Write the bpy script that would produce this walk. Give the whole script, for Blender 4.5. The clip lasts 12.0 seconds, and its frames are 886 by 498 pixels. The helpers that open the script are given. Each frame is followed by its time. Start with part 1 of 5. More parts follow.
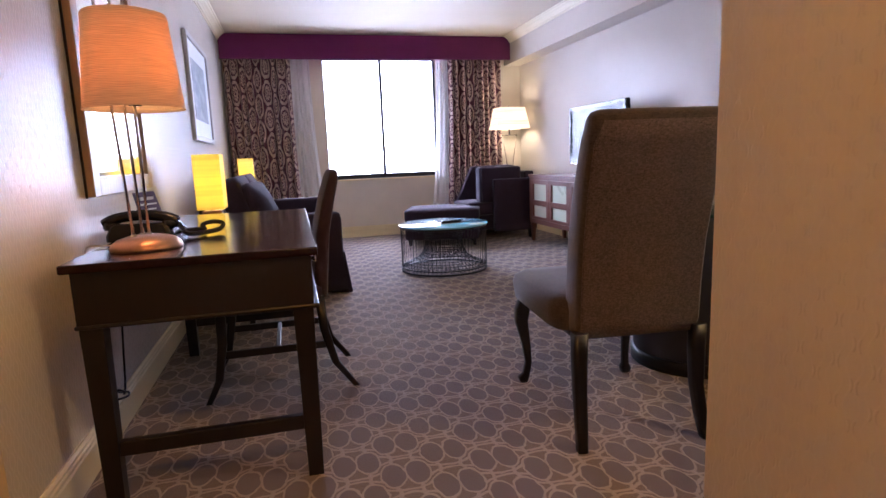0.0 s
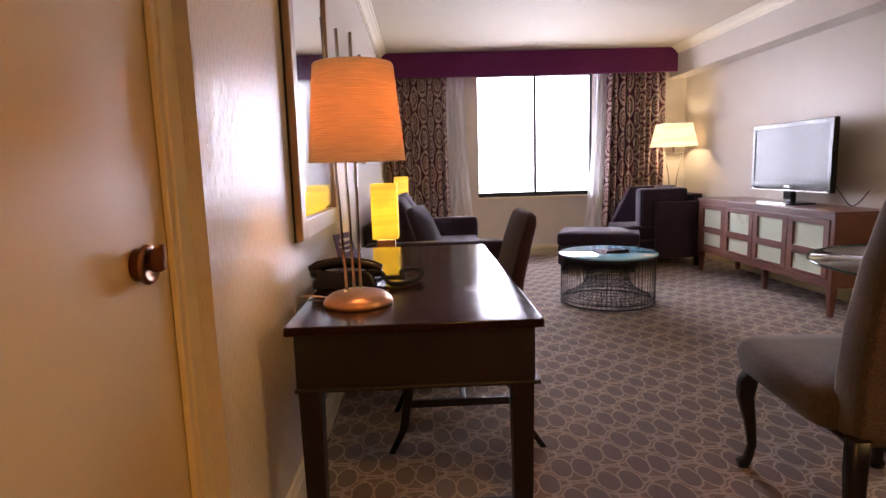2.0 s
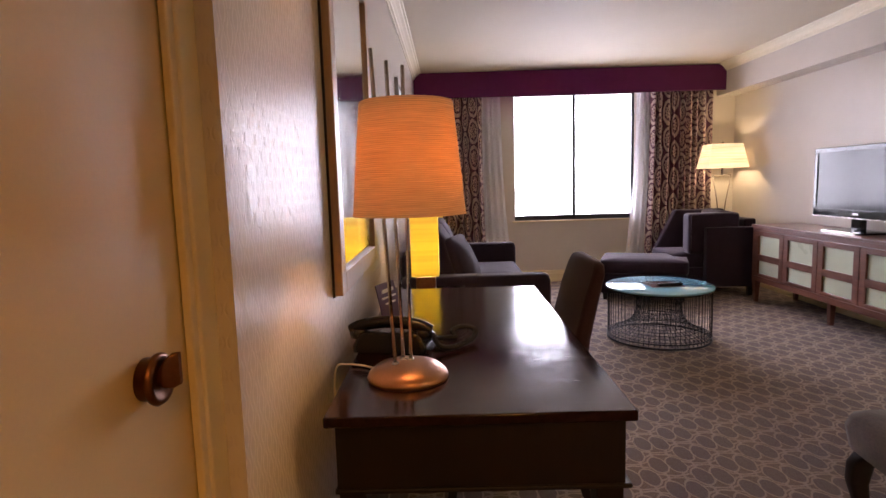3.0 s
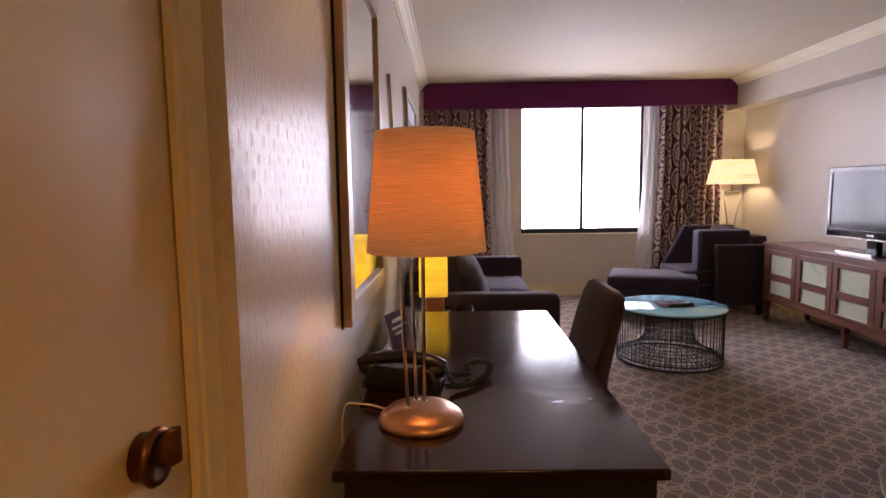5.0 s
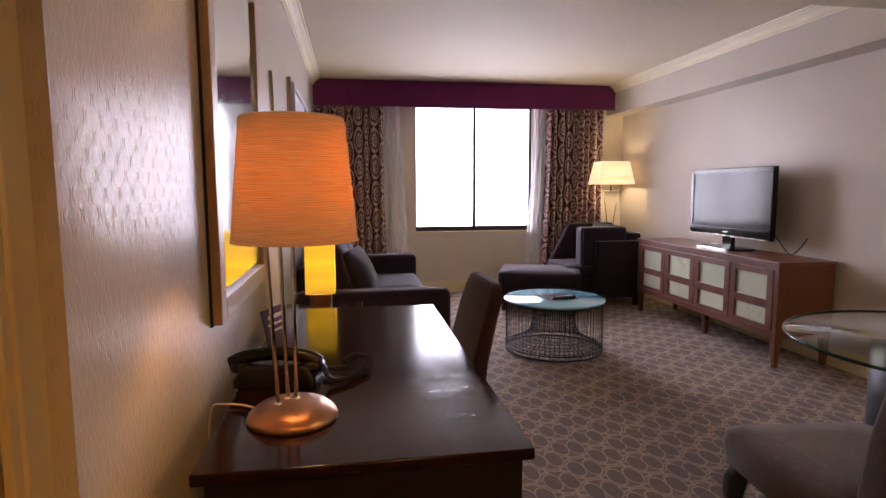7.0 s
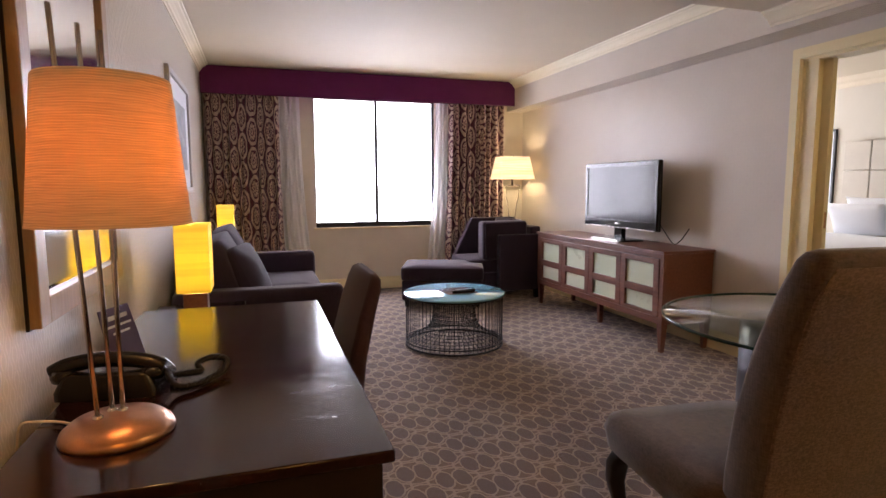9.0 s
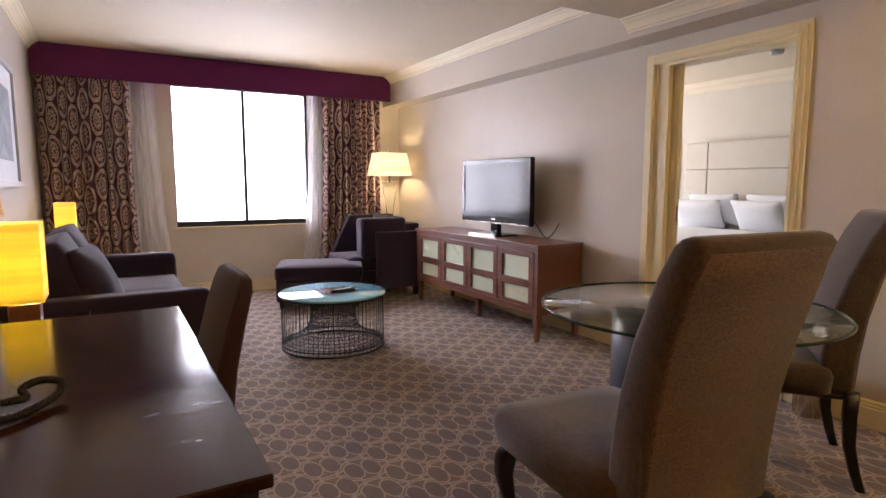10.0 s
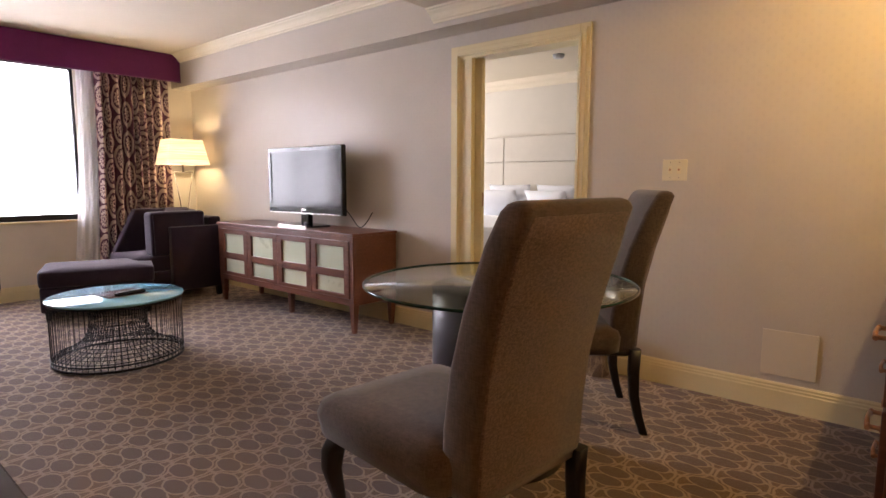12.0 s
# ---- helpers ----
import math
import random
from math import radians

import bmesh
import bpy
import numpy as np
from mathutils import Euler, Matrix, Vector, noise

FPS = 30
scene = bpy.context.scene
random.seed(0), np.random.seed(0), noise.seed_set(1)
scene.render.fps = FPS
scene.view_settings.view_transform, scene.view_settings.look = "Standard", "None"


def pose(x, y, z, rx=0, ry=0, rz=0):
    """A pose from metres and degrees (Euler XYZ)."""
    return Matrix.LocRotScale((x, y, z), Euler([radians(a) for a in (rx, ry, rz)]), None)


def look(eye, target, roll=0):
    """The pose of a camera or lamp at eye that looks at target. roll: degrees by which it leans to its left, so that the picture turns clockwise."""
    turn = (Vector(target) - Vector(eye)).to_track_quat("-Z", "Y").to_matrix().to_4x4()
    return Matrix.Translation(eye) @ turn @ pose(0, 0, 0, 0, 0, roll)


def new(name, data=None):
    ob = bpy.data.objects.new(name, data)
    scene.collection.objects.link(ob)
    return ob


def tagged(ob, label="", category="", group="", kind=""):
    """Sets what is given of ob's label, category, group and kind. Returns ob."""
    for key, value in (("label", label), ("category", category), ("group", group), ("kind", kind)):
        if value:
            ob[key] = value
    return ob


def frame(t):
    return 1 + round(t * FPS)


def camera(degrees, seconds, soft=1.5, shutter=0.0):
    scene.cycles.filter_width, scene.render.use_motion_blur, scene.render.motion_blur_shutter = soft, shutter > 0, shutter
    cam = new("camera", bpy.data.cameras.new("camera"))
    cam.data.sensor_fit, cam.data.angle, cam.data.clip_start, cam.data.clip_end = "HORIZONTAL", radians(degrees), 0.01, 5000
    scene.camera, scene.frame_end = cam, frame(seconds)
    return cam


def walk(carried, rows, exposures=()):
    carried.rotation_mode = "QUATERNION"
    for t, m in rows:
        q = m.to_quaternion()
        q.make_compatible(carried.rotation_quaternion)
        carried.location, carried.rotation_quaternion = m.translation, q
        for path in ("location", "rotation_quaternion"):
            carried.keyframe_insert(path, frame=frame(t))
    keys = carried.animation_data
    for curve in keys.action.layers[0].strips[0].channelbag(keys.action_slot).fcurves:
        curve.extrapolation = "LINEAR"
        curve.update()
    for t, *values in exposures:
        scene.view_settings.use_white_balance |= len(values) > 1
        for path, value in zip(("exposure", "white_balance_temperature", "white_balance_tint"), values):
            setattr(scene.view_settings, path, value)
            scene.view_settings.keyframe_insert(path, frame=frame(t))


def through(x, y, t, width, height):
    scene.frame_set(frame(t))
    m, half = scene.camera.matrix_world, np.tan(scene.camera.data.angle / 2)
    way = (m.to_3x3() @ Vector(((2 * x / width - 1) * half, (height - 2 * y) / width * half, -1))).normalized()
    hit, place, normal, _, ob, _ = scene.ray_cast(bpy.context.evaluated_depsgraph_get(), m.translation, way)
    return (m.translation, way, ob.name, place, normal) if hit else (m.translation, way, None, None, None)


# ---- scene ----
cam = camera(76.0, 12.0)
PATH = [
    (0, (0.164, 0.06, 1.0), (0.656, 1.972, 0.681), -2.3),
    (0.5, (0.169, 0.071, 1.013), (0.509, 2.017, 0.701), -2.3),
    (1, (0.144, 0.111, 1.05), (0.371, 2.074, 0.74), -2.2),
    (1.5, (0.056, 0.2, 1.107), (0.183, 2.173, 0.803), -2.0),
    (2, (-0.096, 0.327, 1.154), (-0.03, 2.306, 0.872), -1.7),
    (2.5, (-0.162, 0.454, 1.194), (-0.145, 2.439, 0.946), -1.7),
    (3, (-0.184, 0.594, 1.256), (-0.209, 2.58, 1.025), -1.7),
    (5, (-0.223, 0.684, 1.323), (-0.254, 2.672, 1.112), -0.8),
    (5.5, (-0.201, 0.682, 1.319), (-0.127, 2.67, 1.107), -0.7),
    (6, (-0.182, 0.681, 1.314), (-0.017, 2.663, 1.102), -0.6),
    (6.5, (-0.169, 0.683, 1.31), (0.077, 2.656, 1.096), -0.3),
    (7, (-0.156, 0.687, 1.299), (0.161, 2.65, 1.084), -0.2),
    (9, (-0.013, 0.773, 1.252), (0.599, 2.664, 1.031), -0.2),
    (9.5, (0.002, 0.825, 1.245), (0.81, 2.64, 1.022), -0.0),
    (10, (0.007, 0.867, 1.232), (1.012, 2.581, 1.004), 0.0),
    (10.5, (0.023, 0.902, 1.221), (1.195, 2.506, 0.991), 0.1),
    (11, (0.022, 0.939, 1.199), (1.344, 2.421, 0.967), 0.1),
    (11.5, (0.032, 0.953, 1.178), (1.458, 2.335, 0.945), 0.1),
    (12, (0.037, 0.961, 1.164), (1.549, 2.249, 0.925), 0.1),
]
EXPOSURES = [(0.0, 0.20, 5100, 18), (1.5, 0.17, 5900, 17), (2.5, -0.12, 6300, 18), (5.0, -0.38, 6350, 20), (7.0, -0.36, 6350, 19), (9.0, -0.12, 6350, 14), (10.5, 0.06, 6400, 14), (12.0, 0.1, 6550, 14)]
walk(cam, [(t, look(eye, target, roll)) for t, eye, target, roll in PATH], EXPOSURES)

# ---------- world, daylight, lamps ----------
world = bpy.data.worlds.new("sky")
scene.world = world
world.use_nodes = True
wn, wl = world.node_tree.nodes, world.node_tree.links
sky = wn.new("ShaderNodeTexSky")
sky.sky_type, sky.sun_disc = "NISHITA", False
sky.sun_elevation, sky.sun_rotation = radians(50), radians(200)
wl.new(sky.outputs[0], wn["Background"].inputs[0])
wn["Background"].inputs[1].default_value = 0.1


def lamp(name, kind, m, energy, color, **more):
    data = bpy.data.lights.new(name, kind)
    data.energy, data.color = energy, color
    for key, value in more.items():
        if key == "size":
            data.size = value
        if key == "size_y":
            data.shape, data.size_y = "RECTANGLE", value
        if key == "radius":
            data.shadow_soft_size = value
        if key == "spot":
            data.spot_size, data.spot_blend = radians(value), 0.6 if value < 170 else 0.15
    ob = new(name, data)
    ob.matrix_world = m
    return ob


lamp("window_daylight", "AREA", pose(1.33, 8.05, 1.62, -76, 0, 0), 205, (0.90, 0.87, 1.0), size=2.3, size_y=2.0)
# added fill that brightens the bedroom from out of view
lamp("bedroom_fill", "AREA", pose(4.9, 7.4, 1.5, -90, 0, 0), 72, (0.98, 0.96, 1.0), size=1.8, size_y=1.6)
lamp("entry_downlight", "SPOT", pose(0.15, -0.25, 2.285, 0, 0, 0), 66, (1.0, 0.45, 0.08), radius=0.06, spot=150)
lamp("bar_downlight", "SPOT", pose(2.6, 0.62, 2.285, 0, 0, 0), 56, (1.0, 0.63, 0.20), radius=0.03, spot=177)
sun = bpy.data.lights.new("sun", "SUN")
sun.energy, sun.angle, sun.color = 2.0, radians(0.5), (1.0, 0.95, 0.88)
new("sun", sun).matrix_world = pose(0, 0, 6, 40, 0, 20)


# ---------- materials ----------
class Nodes:
    """Short-hand for a node tree."""

    def __init__(self, name):
        self.mat = bpy.data.materials.new(name)
        self.mat.use_nodes = True
        self.t = self.mat.node_tree
        self.b = self.t.nodes["Principled BSDF"]
        self.out = self.t.nodes["Material Output"]

    def add(self, kind, **inputs):
        n = self.t.nodes.new(kind)
        for k, v in inputs.items():
            self.put(n, k, v)
        return n

    def put(self, n, k, v):
        s = n.inputs[int(k[1:])] if k[0] == "i" and k[1:].isdigit() else n.inputs[k.replace("_", " ")]
        if isinstance(v, bpy.types.NodeSocket):
            self.t.links.new(v, s)
        else:
            s.default_value = v

    def math(self, op, a, b=0.0, c=0.0):
        n = self.add("ShaderNodeMath", i0=a, i1=b, i2=c)
        n.operation = op
        return n.outputs[0]

    def place(self):
        return self.add("ShaderNodeTexCoord").outputs["Object"]

    def scaled(self, s, v=None):
        n = self.add("ShaderNodeVectorMath", i0=v or self.place(), i1=s if hasattr(s, "__len__") else (s, s, s))
        n.operation = "MULTIPLY"
        return n.outputs[0]

    def noise(self, scale, detail=3.0, rough=0.55, v=None):
        return self.add("ShaderNodeTexNoise", Vector=v or self.place(), Scale=scale, Detail=detail, Roughness=rough).outputs["Fac"]

    def ramp(self, fac, stops):
        n = self.add("ShaderNodeValToRGB", Fac=fac)
        e = n.color_ramp.elements
        while len(e) < len(stops):
            e.new(0.5)
        for q, (p, c) in zip(e, stops):
            q.position, q.color = p, (*c, 1)
        return n.outputs["Color"]

    def mix(self, fac, a, b, kind="MIX"):
        n = self.t.nodes.new("ShaderNodeMix")
        n.data_type, n.blend_type = "RGBA", kind
        for i, v in ((0, fac), (6, a), (7, b)):
            if isinstance(v, bpy.types.NodeSocket):
                self.t.links.new(v, n.inputs[i])
            else:
                n.inputs[i].default_value = v if i == 0 else (*v, 1)
        return n.outputs[2]

    def bump(self, height, strength, distance=0.002, normal=None):
        n = self.add("ShaderNodeBump", Height=height, Strength=strength, Distance=distance)
        if normal:
            self.put(n, "Normal", normal)
        self.put(self.b, "Normal", n.outputs[0])
        return n.outputs[0]

    def set(self, **inputs):
        for k, v in inputs.items():
            self.put(self.b, k, v)
        return self


def shade(c, k):
    return tuple(min(1.0, v * k) for v in c)


def plain(name, color, rough=0.5, metal=0.0, vary=0.12, scale=6.0, bump=0.0, fine=120.0, coat=0.0, spec=0.5):
    """A surface of one colour with cloudy variation, fine grain and uneven gloss."""
    n = Nodes(name)
    big, small = n.noise(scale, 4), n.noise(fine, 2)
    both = n.math("ADD", n.math("MULTIPLY", big, 0.7), n.math("MULTIPLY", small, 0.3))
    n.set(Base_Color=n.ramp(both, [(0.3, shade(color, 1 - vary)), (0.7, shade(color, 1 + vary))]), Metallic=metal, Coat_Weight=coat, Coat_Roughness=0.12, Specular_IOR_Level=spec)
    n.set(Roughness=n.math("ADD", rough - 0.08, n.math("MULTIPLY", big, 0.16)))
    if bump:
        n.bump(small, bump, 0.001)
    return n.mat


def wood(name, dark, light, rough=0.3, coat=0.3, along=(1.0, 12.0, 12.0), scuffs=0.0, spec=0.5):
    n = Nodes(name)
    v = n.scaled(along)
    w = n.noise(5.0, 6, 0.65, v)
    pores = n.noise(40.0, 3, 0.6, n.scaled((along[0] * 0.6, along[1], along[2])))
    col = n.ramp(w, [(0.3, dark), (0.7, light)])
    col = n.mix(n.math("MULTIPLY", pores, 0.5), col, shade(dark, 0.6))
    r = n.math("ADD", rough - 0.05, n.math("MULTIPLY", n.noise(3.0, 4), 0.12))
    if scuffs:
        s = n.ramp(n.noise(2.6, 6, 0.75, n.scaled((1.0, 2.2, 1.0))), [(0.55, (0, 0, 0)), (0.72, (1, 1, 1))])
        r = n.math("ADD", r, n.math("MULTIPLY", s, scuffs))
    n.set(Base_Color=col, Roughness=r, Specular_IOR_Level=spec, Coat_Weight=coat, Coat_Roughness=n.math("MULTIPLY", r, 0.8))
    n.bump(pores, 0.12, 0.0008)
    return n.mat


def fabric(name, color, thread=420.0, vary=0.25, mottled=0.0, sheen=0.3):
    """Woven upholstery: threads both ways, slubs, faint wear."""
    n = Nodes(name)
    p = n.place()
    a = n.noise(1.0, 2, 0.5, n.scaled((thread, thread, thread * 0.15), p))
    b = n.noise(1.0, 2, 0.5, n.scaled((thread * 0.2, thread * 0.2, thread), p))
    weave = n.math("ADD", n.math("MULTIPLY", a, 0.5), n.math("MULTIPLY", b, 0.5))
    wear = n.noise(7.0, 5, 0.6)
    tone = n.math("ADD", n.math("MULTIPLY", weave, 0.75), n.math("MULTIPLY", wear, 0.25))
    col = n.ramp(tone, [(0.35, shade(color, 1 - vary)), (0.65, shade(color, 1 + vary))])
    if mottled:
        col = n.mix(n.math("MULTIPLY", n.ramp(n.noise(1.0, 3, 0.65, n.scaled((110.0, 110.0, 190.0))), [(0.46, (0, 0, 0)), (0.6, (1, 1, 1))]), mottled), col, shade(color, 1.9))
    n.set(Base_Color=col, Roughness=0.92, Sheen_Weight=sheen, Sheen_Roughness=0.5, Specular_IOR_Level=0.2)
    n.bump(weave, 0.5, 0.0012)
    return n.mat


def wallpaper():
    """Pearly vinyl paper, embossed with interlocked upright hooks."""
    n = Nodes("embossed wallpaper")
    s = n.add("ShaderNodeSeparateXYZ", Vector=n.place())
    u = n.math("ADD", s.outputs[0], s.outputs[1])
    PU, PZ = 0.030, 0.060
    col = n.math("MULTIPLY", u, 1 / PU)
    row = n.math("ADD", n.math("MULTIPLY", s.outputs[2], 1 / PZ), n.math("MULTIPLY", n.math("FLOOR", col), 0.5))
    fx = n.math("SUBTRACT", n.math("FRACT", col), 0.5)
    fz = n.math("SUBTRACT", n.math("FRACT", row), 0.5)
    waist = n.math("SUBTRACT", 0.27, n.math("MULTIPLY", n.math("COSINE", n.math("MULTIPLY", fz, 6.283)), 0.17))
    edge = n.math("ABSOLUTE", n.math("SUBTRACT", n.math("ABSOLUTE", fx), waist))
    line = n.math("SUBTRACT", 1.0, n.add("ShaderNodeMapRange", Value=edge, i1=0.03, i2=0.10).outputs[0])
    knot = n.math("MULTIPLY", line, n.math("LESS_THAN", n.math("ABSOLUTE", fz), 0.17))
    mark = n.math("ADD", n.math("MULTIPLY", line, 0.15), n.math("MULTIPLY", knot, 0.75))
    big, small = n.noise(1.6, 4), n.noise(260.0, 2)
    base = n.ramp(big, [(0.3, (0.585, 0.525, 0.45)), (0.7, (0.635, 0.57, 0.49))])
    # the marks' darker tint puts the embossing's shade into the colour
    n.set(Base_Color=n.mix(n.math("MULTIPLY", mark, 0.15), base, (0.40, 0.35, 0.34)))
    n.set(Roughness=n.math("ADD", 0.27, n.math("MULTIPLY", mark, 0.5)), Specular_IOR_Level=n.math("SUBTRACT", 0.11, n.math("MULTIPLY", mark, 0.09)))
    n.bump(n.math("SUBTRACT", n.math("MULTIPLY", small, 0.3), mark), 0.42, 0.0016)
    return n.mat


def carpet():
    """Loop carpet: taupe ovals ringed by paired cream lines that cross one another."""
    n = Nodes("patterned carpet")
    p = n.place()
    wob = n.add("ShaderNodeTexNoise", Vector=p, Scale=26.0, Detail=2.0)
    off = n.add("ShaderNodeVectorMath", i0=wob.outputs["Color"], i1=(0.017, 0.017, 0.0))
    off.operation = "MULTIPLY"
    q = n.add("ShaderNodeVectorMath", i0=p, i1=off.outputs[0])
    s = n.add("ShaderNodeSeparateXYZ", Vector=q.outputs[0])
    PX, PY = 0.30, 0.205

    def ring(ox, oy, shift, rx, ry, width):
        fx = n.math("SUBTRACT", n.math("FRACT", n.math("ADD", n.math("MULTIPLY", s.outputs[0], 1 / PX), ox)), 0.5)
        fx = n.math("MULTIPLY", n.math("SUBTRACT", n.math("ABSOLUTE", fx), shift / PX), PX / rx)
        fy = n.math("MULTIPLY", n.math("SUBTRACT", n.math("FRACT", n.math("ADD", n.math("MULTIPLY", s.outputs[1], 1 / PY), oy)), 0.5), PY / ry)
        d = n.math("SQRT", n.math("ADD", n.math("MULTIPLY", fx, fx), n.math("MULTIPLY", fy, fy)))
        edge = n.math("ABSOLUTE", n.math("SUBTRACT", d, 1.0))
        line = n.math("SUBTRACT", 1.0, n.add("ShaderNodeMapRange", Value=edge, i1=width * 0.6, i2=width).outputs[0])
        return line, n.math("LESS_THAN", d, 1.0)

    l1, in1 = ring(0.0, 0.0, 0.040, 0.040, 0.070, 0.10)
    l2, in2 = ring(0.5, 0.5, 0.040, 0.040, 0.070, 0.10)
    l3, _ = ring(0.0, 0.0, 0.0, 0.115, 0.095, 0.070)
    l4, _ = ring(0.5, 0.5, 0.0, 0.115, 0.095, 0.070)
    ovals = n.math("MAXIMUM", in1, in2)
    outside = n.math("SUBTRACT", 1.0, ovals)
    lines = n.math("MAXIMUM", n.math("MAXIMUM", l1, l2), n.math("MULTIPLY", n.math("MAXIMUM", l3, l4), outside))
    tuft = n.noise(420.0, 2)
    soil = n.noise(1.3, 5)
    ground = n.mix(ovals, (0.235, 0.163, 0.120), (0.196, 0.139, 0.127))
    tint = n.mix(n.noise(9.0, 2), (0.52, 0.41, 0.31), (0.60, 0.48, 0.37))
    col = n.mix(n.math("MULTIPLY", lines, n.math("ADD", 0.42, n.math("MULTIPLY", tuft, 0.8))), ground, tint)
    col = n.mix(n.math("MULTIPLY", tuft, 0.35), col, (0.06, 0.045, 0.04))
    col = n.mix(n.math("MULTIPLY", soil, 0.25), col, (0.12, 0.10, 0.085))
    n.set(Base_Color=col, Roughness=0.95, Specular_IOR_Level=0.15, Sheen_Weight=0.15)
    n.bump(n.math("ADD", tuft, n.math("MULTIPLY", lines, 0.5)), 0.7, 0.004)
    return n.mat


def curtain_cloth():
    """Plum drapes with cream medallions in rows, each with a spoked heart, linked by chains."""
    n = Nodes("medallion curtain")
    uv = n.add("ShaderNodeTexCoord").outputs["UV"]
    bend = n.add("ShaderNodeTexNoise", Vector=uv, Scale=9.0, Detail=2.0)
    slip = n.add("ShaderNodeVectorMath", i0=bend.outputs["Color"], i1=(0.045, 0.045, 0.0))
    slip.operation = "MULTIPLY"
    moved = n.add("ShaderNodeVectorMath", i0=uv, i1=slip.outputs[0])
    s = n.add("ShaderNodeSeparateXYZ", Vector=moved.outputs[0])
    PX, PY = 0.20, 0.31
    cx = n.math("MULTIPLY", s.outputs[0], 1 / PX)
    cy = n.math("ADD", n.math("MULTIPLY", s.outputs[1], 1 / PY), n.math("MULTIPLY", n.math("FLOOR", cx), 0.5))
    fx = n.math("SUBTRACT", n.math("FRACT", cx), 0.5)
    fy = n.math("SUBTRACT", n.math("FRACT", cy), 0.5)
    d = n.math("SQRT", n.math("ADD", n.math("MULTIPLY", n.math("MULTIPLY", fx, fx), 5.4), n.math("MULTIPLY", n.math("MULTIPLY", fy, fy), 5.8)))
    ang = n.math("ARCTAN2", fy, fx)
    petal = n.math("MULTIPLY", n.math("SINE", n.math("MULTIPLY", ang, 12.0)), 0.10)
    dd = n.math("ADD", d, petal)
    outer = n.math("LESS_THAN", n.math("ABSOLUTE", n.math("SUBTRACT", d, 1.0)), 0.15)
    mid = n.math("LESS_THAN", n.math("ABSOLUTE", n.math("SUBTRACT", dd, 0.50)), 0.13)
    core = n.math("LESS_THAN", n.math("ABSOLUTE", n.math("SUBTRACT", d, 0.2)), 0.06)
    fig = n.math("MAXIMUM", n.math("MAXIMUM", outer, mid), core)
    thread = n.noise(600.0, 2)
    fig = n.math("MULTIPLY", fig, n.math("ADD", 0.35, n.math("MULTIPLY", n.math("ADD", thread, n.noise(55.0, 3, 0.7, uv)), 0.5)))
    plum = n.ramp(thread, [(0.3, (0.066, 0.019, 0.036)), (0.7, (0.112, 0.034, 0.056))])
    n.set(Base_Color=n.mix(fig, plum, (0.56, 0.43, 0.35)), Roughness=0.85, Sheen_Weight=0.2, Specular_IOR_Level=0.25)
    n.bump(thread, 0.3, 0.001)
    return n.mat


def glowing(name, color, through, glow, strength, weave=300.0):
    """A lampshade: cloth that lets its bulb's light through."""
    n = Nodes(name)
    p = n.place()
    slub = n.noise(1.0, 3, 0.6, n.scaled((weave * 0.03, weave * 0.03, weave), p))
    if weave > 400:
        up = n.add("ShaderNodeSeparateXYZ", Vector=p).outputs[2]
        wander = n.math("MULTIPLY", n.noise(9.0, 2), 0.012)
        thread = n.math("SINE", n.math("MULTIPLY", n.math("ADD", up, wander), 1350.0))
        slub = n.math("ADD", n.math("MULTIPLY", slub, 0.72), n.math("ADD", 0.14, n.math("MULTIPLY", thread, 0.085)))
    col = n.ramp(slub, [(0.3, shade(color, 0.72)), (0.7, shade(color, 1.1))])
    n.set(Base_Color=col, Roughness=0.9, Specular_IOR_Level=0.1)
    tr = n.add("ShaderNodeBsdfTranslucent", Color=n.mix(1.0, col, through, "MULTIPLY"))
    m = n.add("ShaderNodeMixShader", i0=0.5, i1=n.b.outputs[0], i2=tr.outputs[0])
    e = n.add("ShaderNodeEmission", Color=n.mix(1.0, n.ramp(slub, [(0.36, (0.62, 0.60, 0.58)), (0.62, (1, 1, 1)), (0.74, (1.25, 1.35, 1.3))]), glow, "MULTIPLY"), Strength=strength)
    a = n.add("ShaderNodeAddShader", i0=m.outputs[0], i1=e.outputs[0])
    n.t.links.new(a.outputs[0], n.out.inputs[0])
    n.bump(slub, 0.4, 0.001)
    return n.mat


def sheer():
    n = Nodes("sheer voile")
    t = n.add("ShaderNodeBsdfTranslucent", Color=(0.96, 0.96, 0.97, 1))
    d = n.add("ShaderNodeBsdfDiffuse", Color=(0.94, 0.94, 0.95, 1))
    c = n.add("ShaderNodeBsdfTransparent")
    m = n.add("ShaderNodeMixShader", i0=0.5, i1=d.outputs[0], i2=t.outputs[0])
    k = n.add("ShaderNodeMixShader", i0=0.15, i1=m.outputs[0], i2=c.outputs[0])
    n.t.links.new(k.outputs[0], n.out.inputs[0])
    return n.mat


def glass(name, color=(1, 1, 1), rough=0.0):
    n = Nodes(name)
    n.set(Base_Color=(*color, 1), Transmission_Weight=1.0, Roughness=rough, IOR=1.45)
    return n.mat


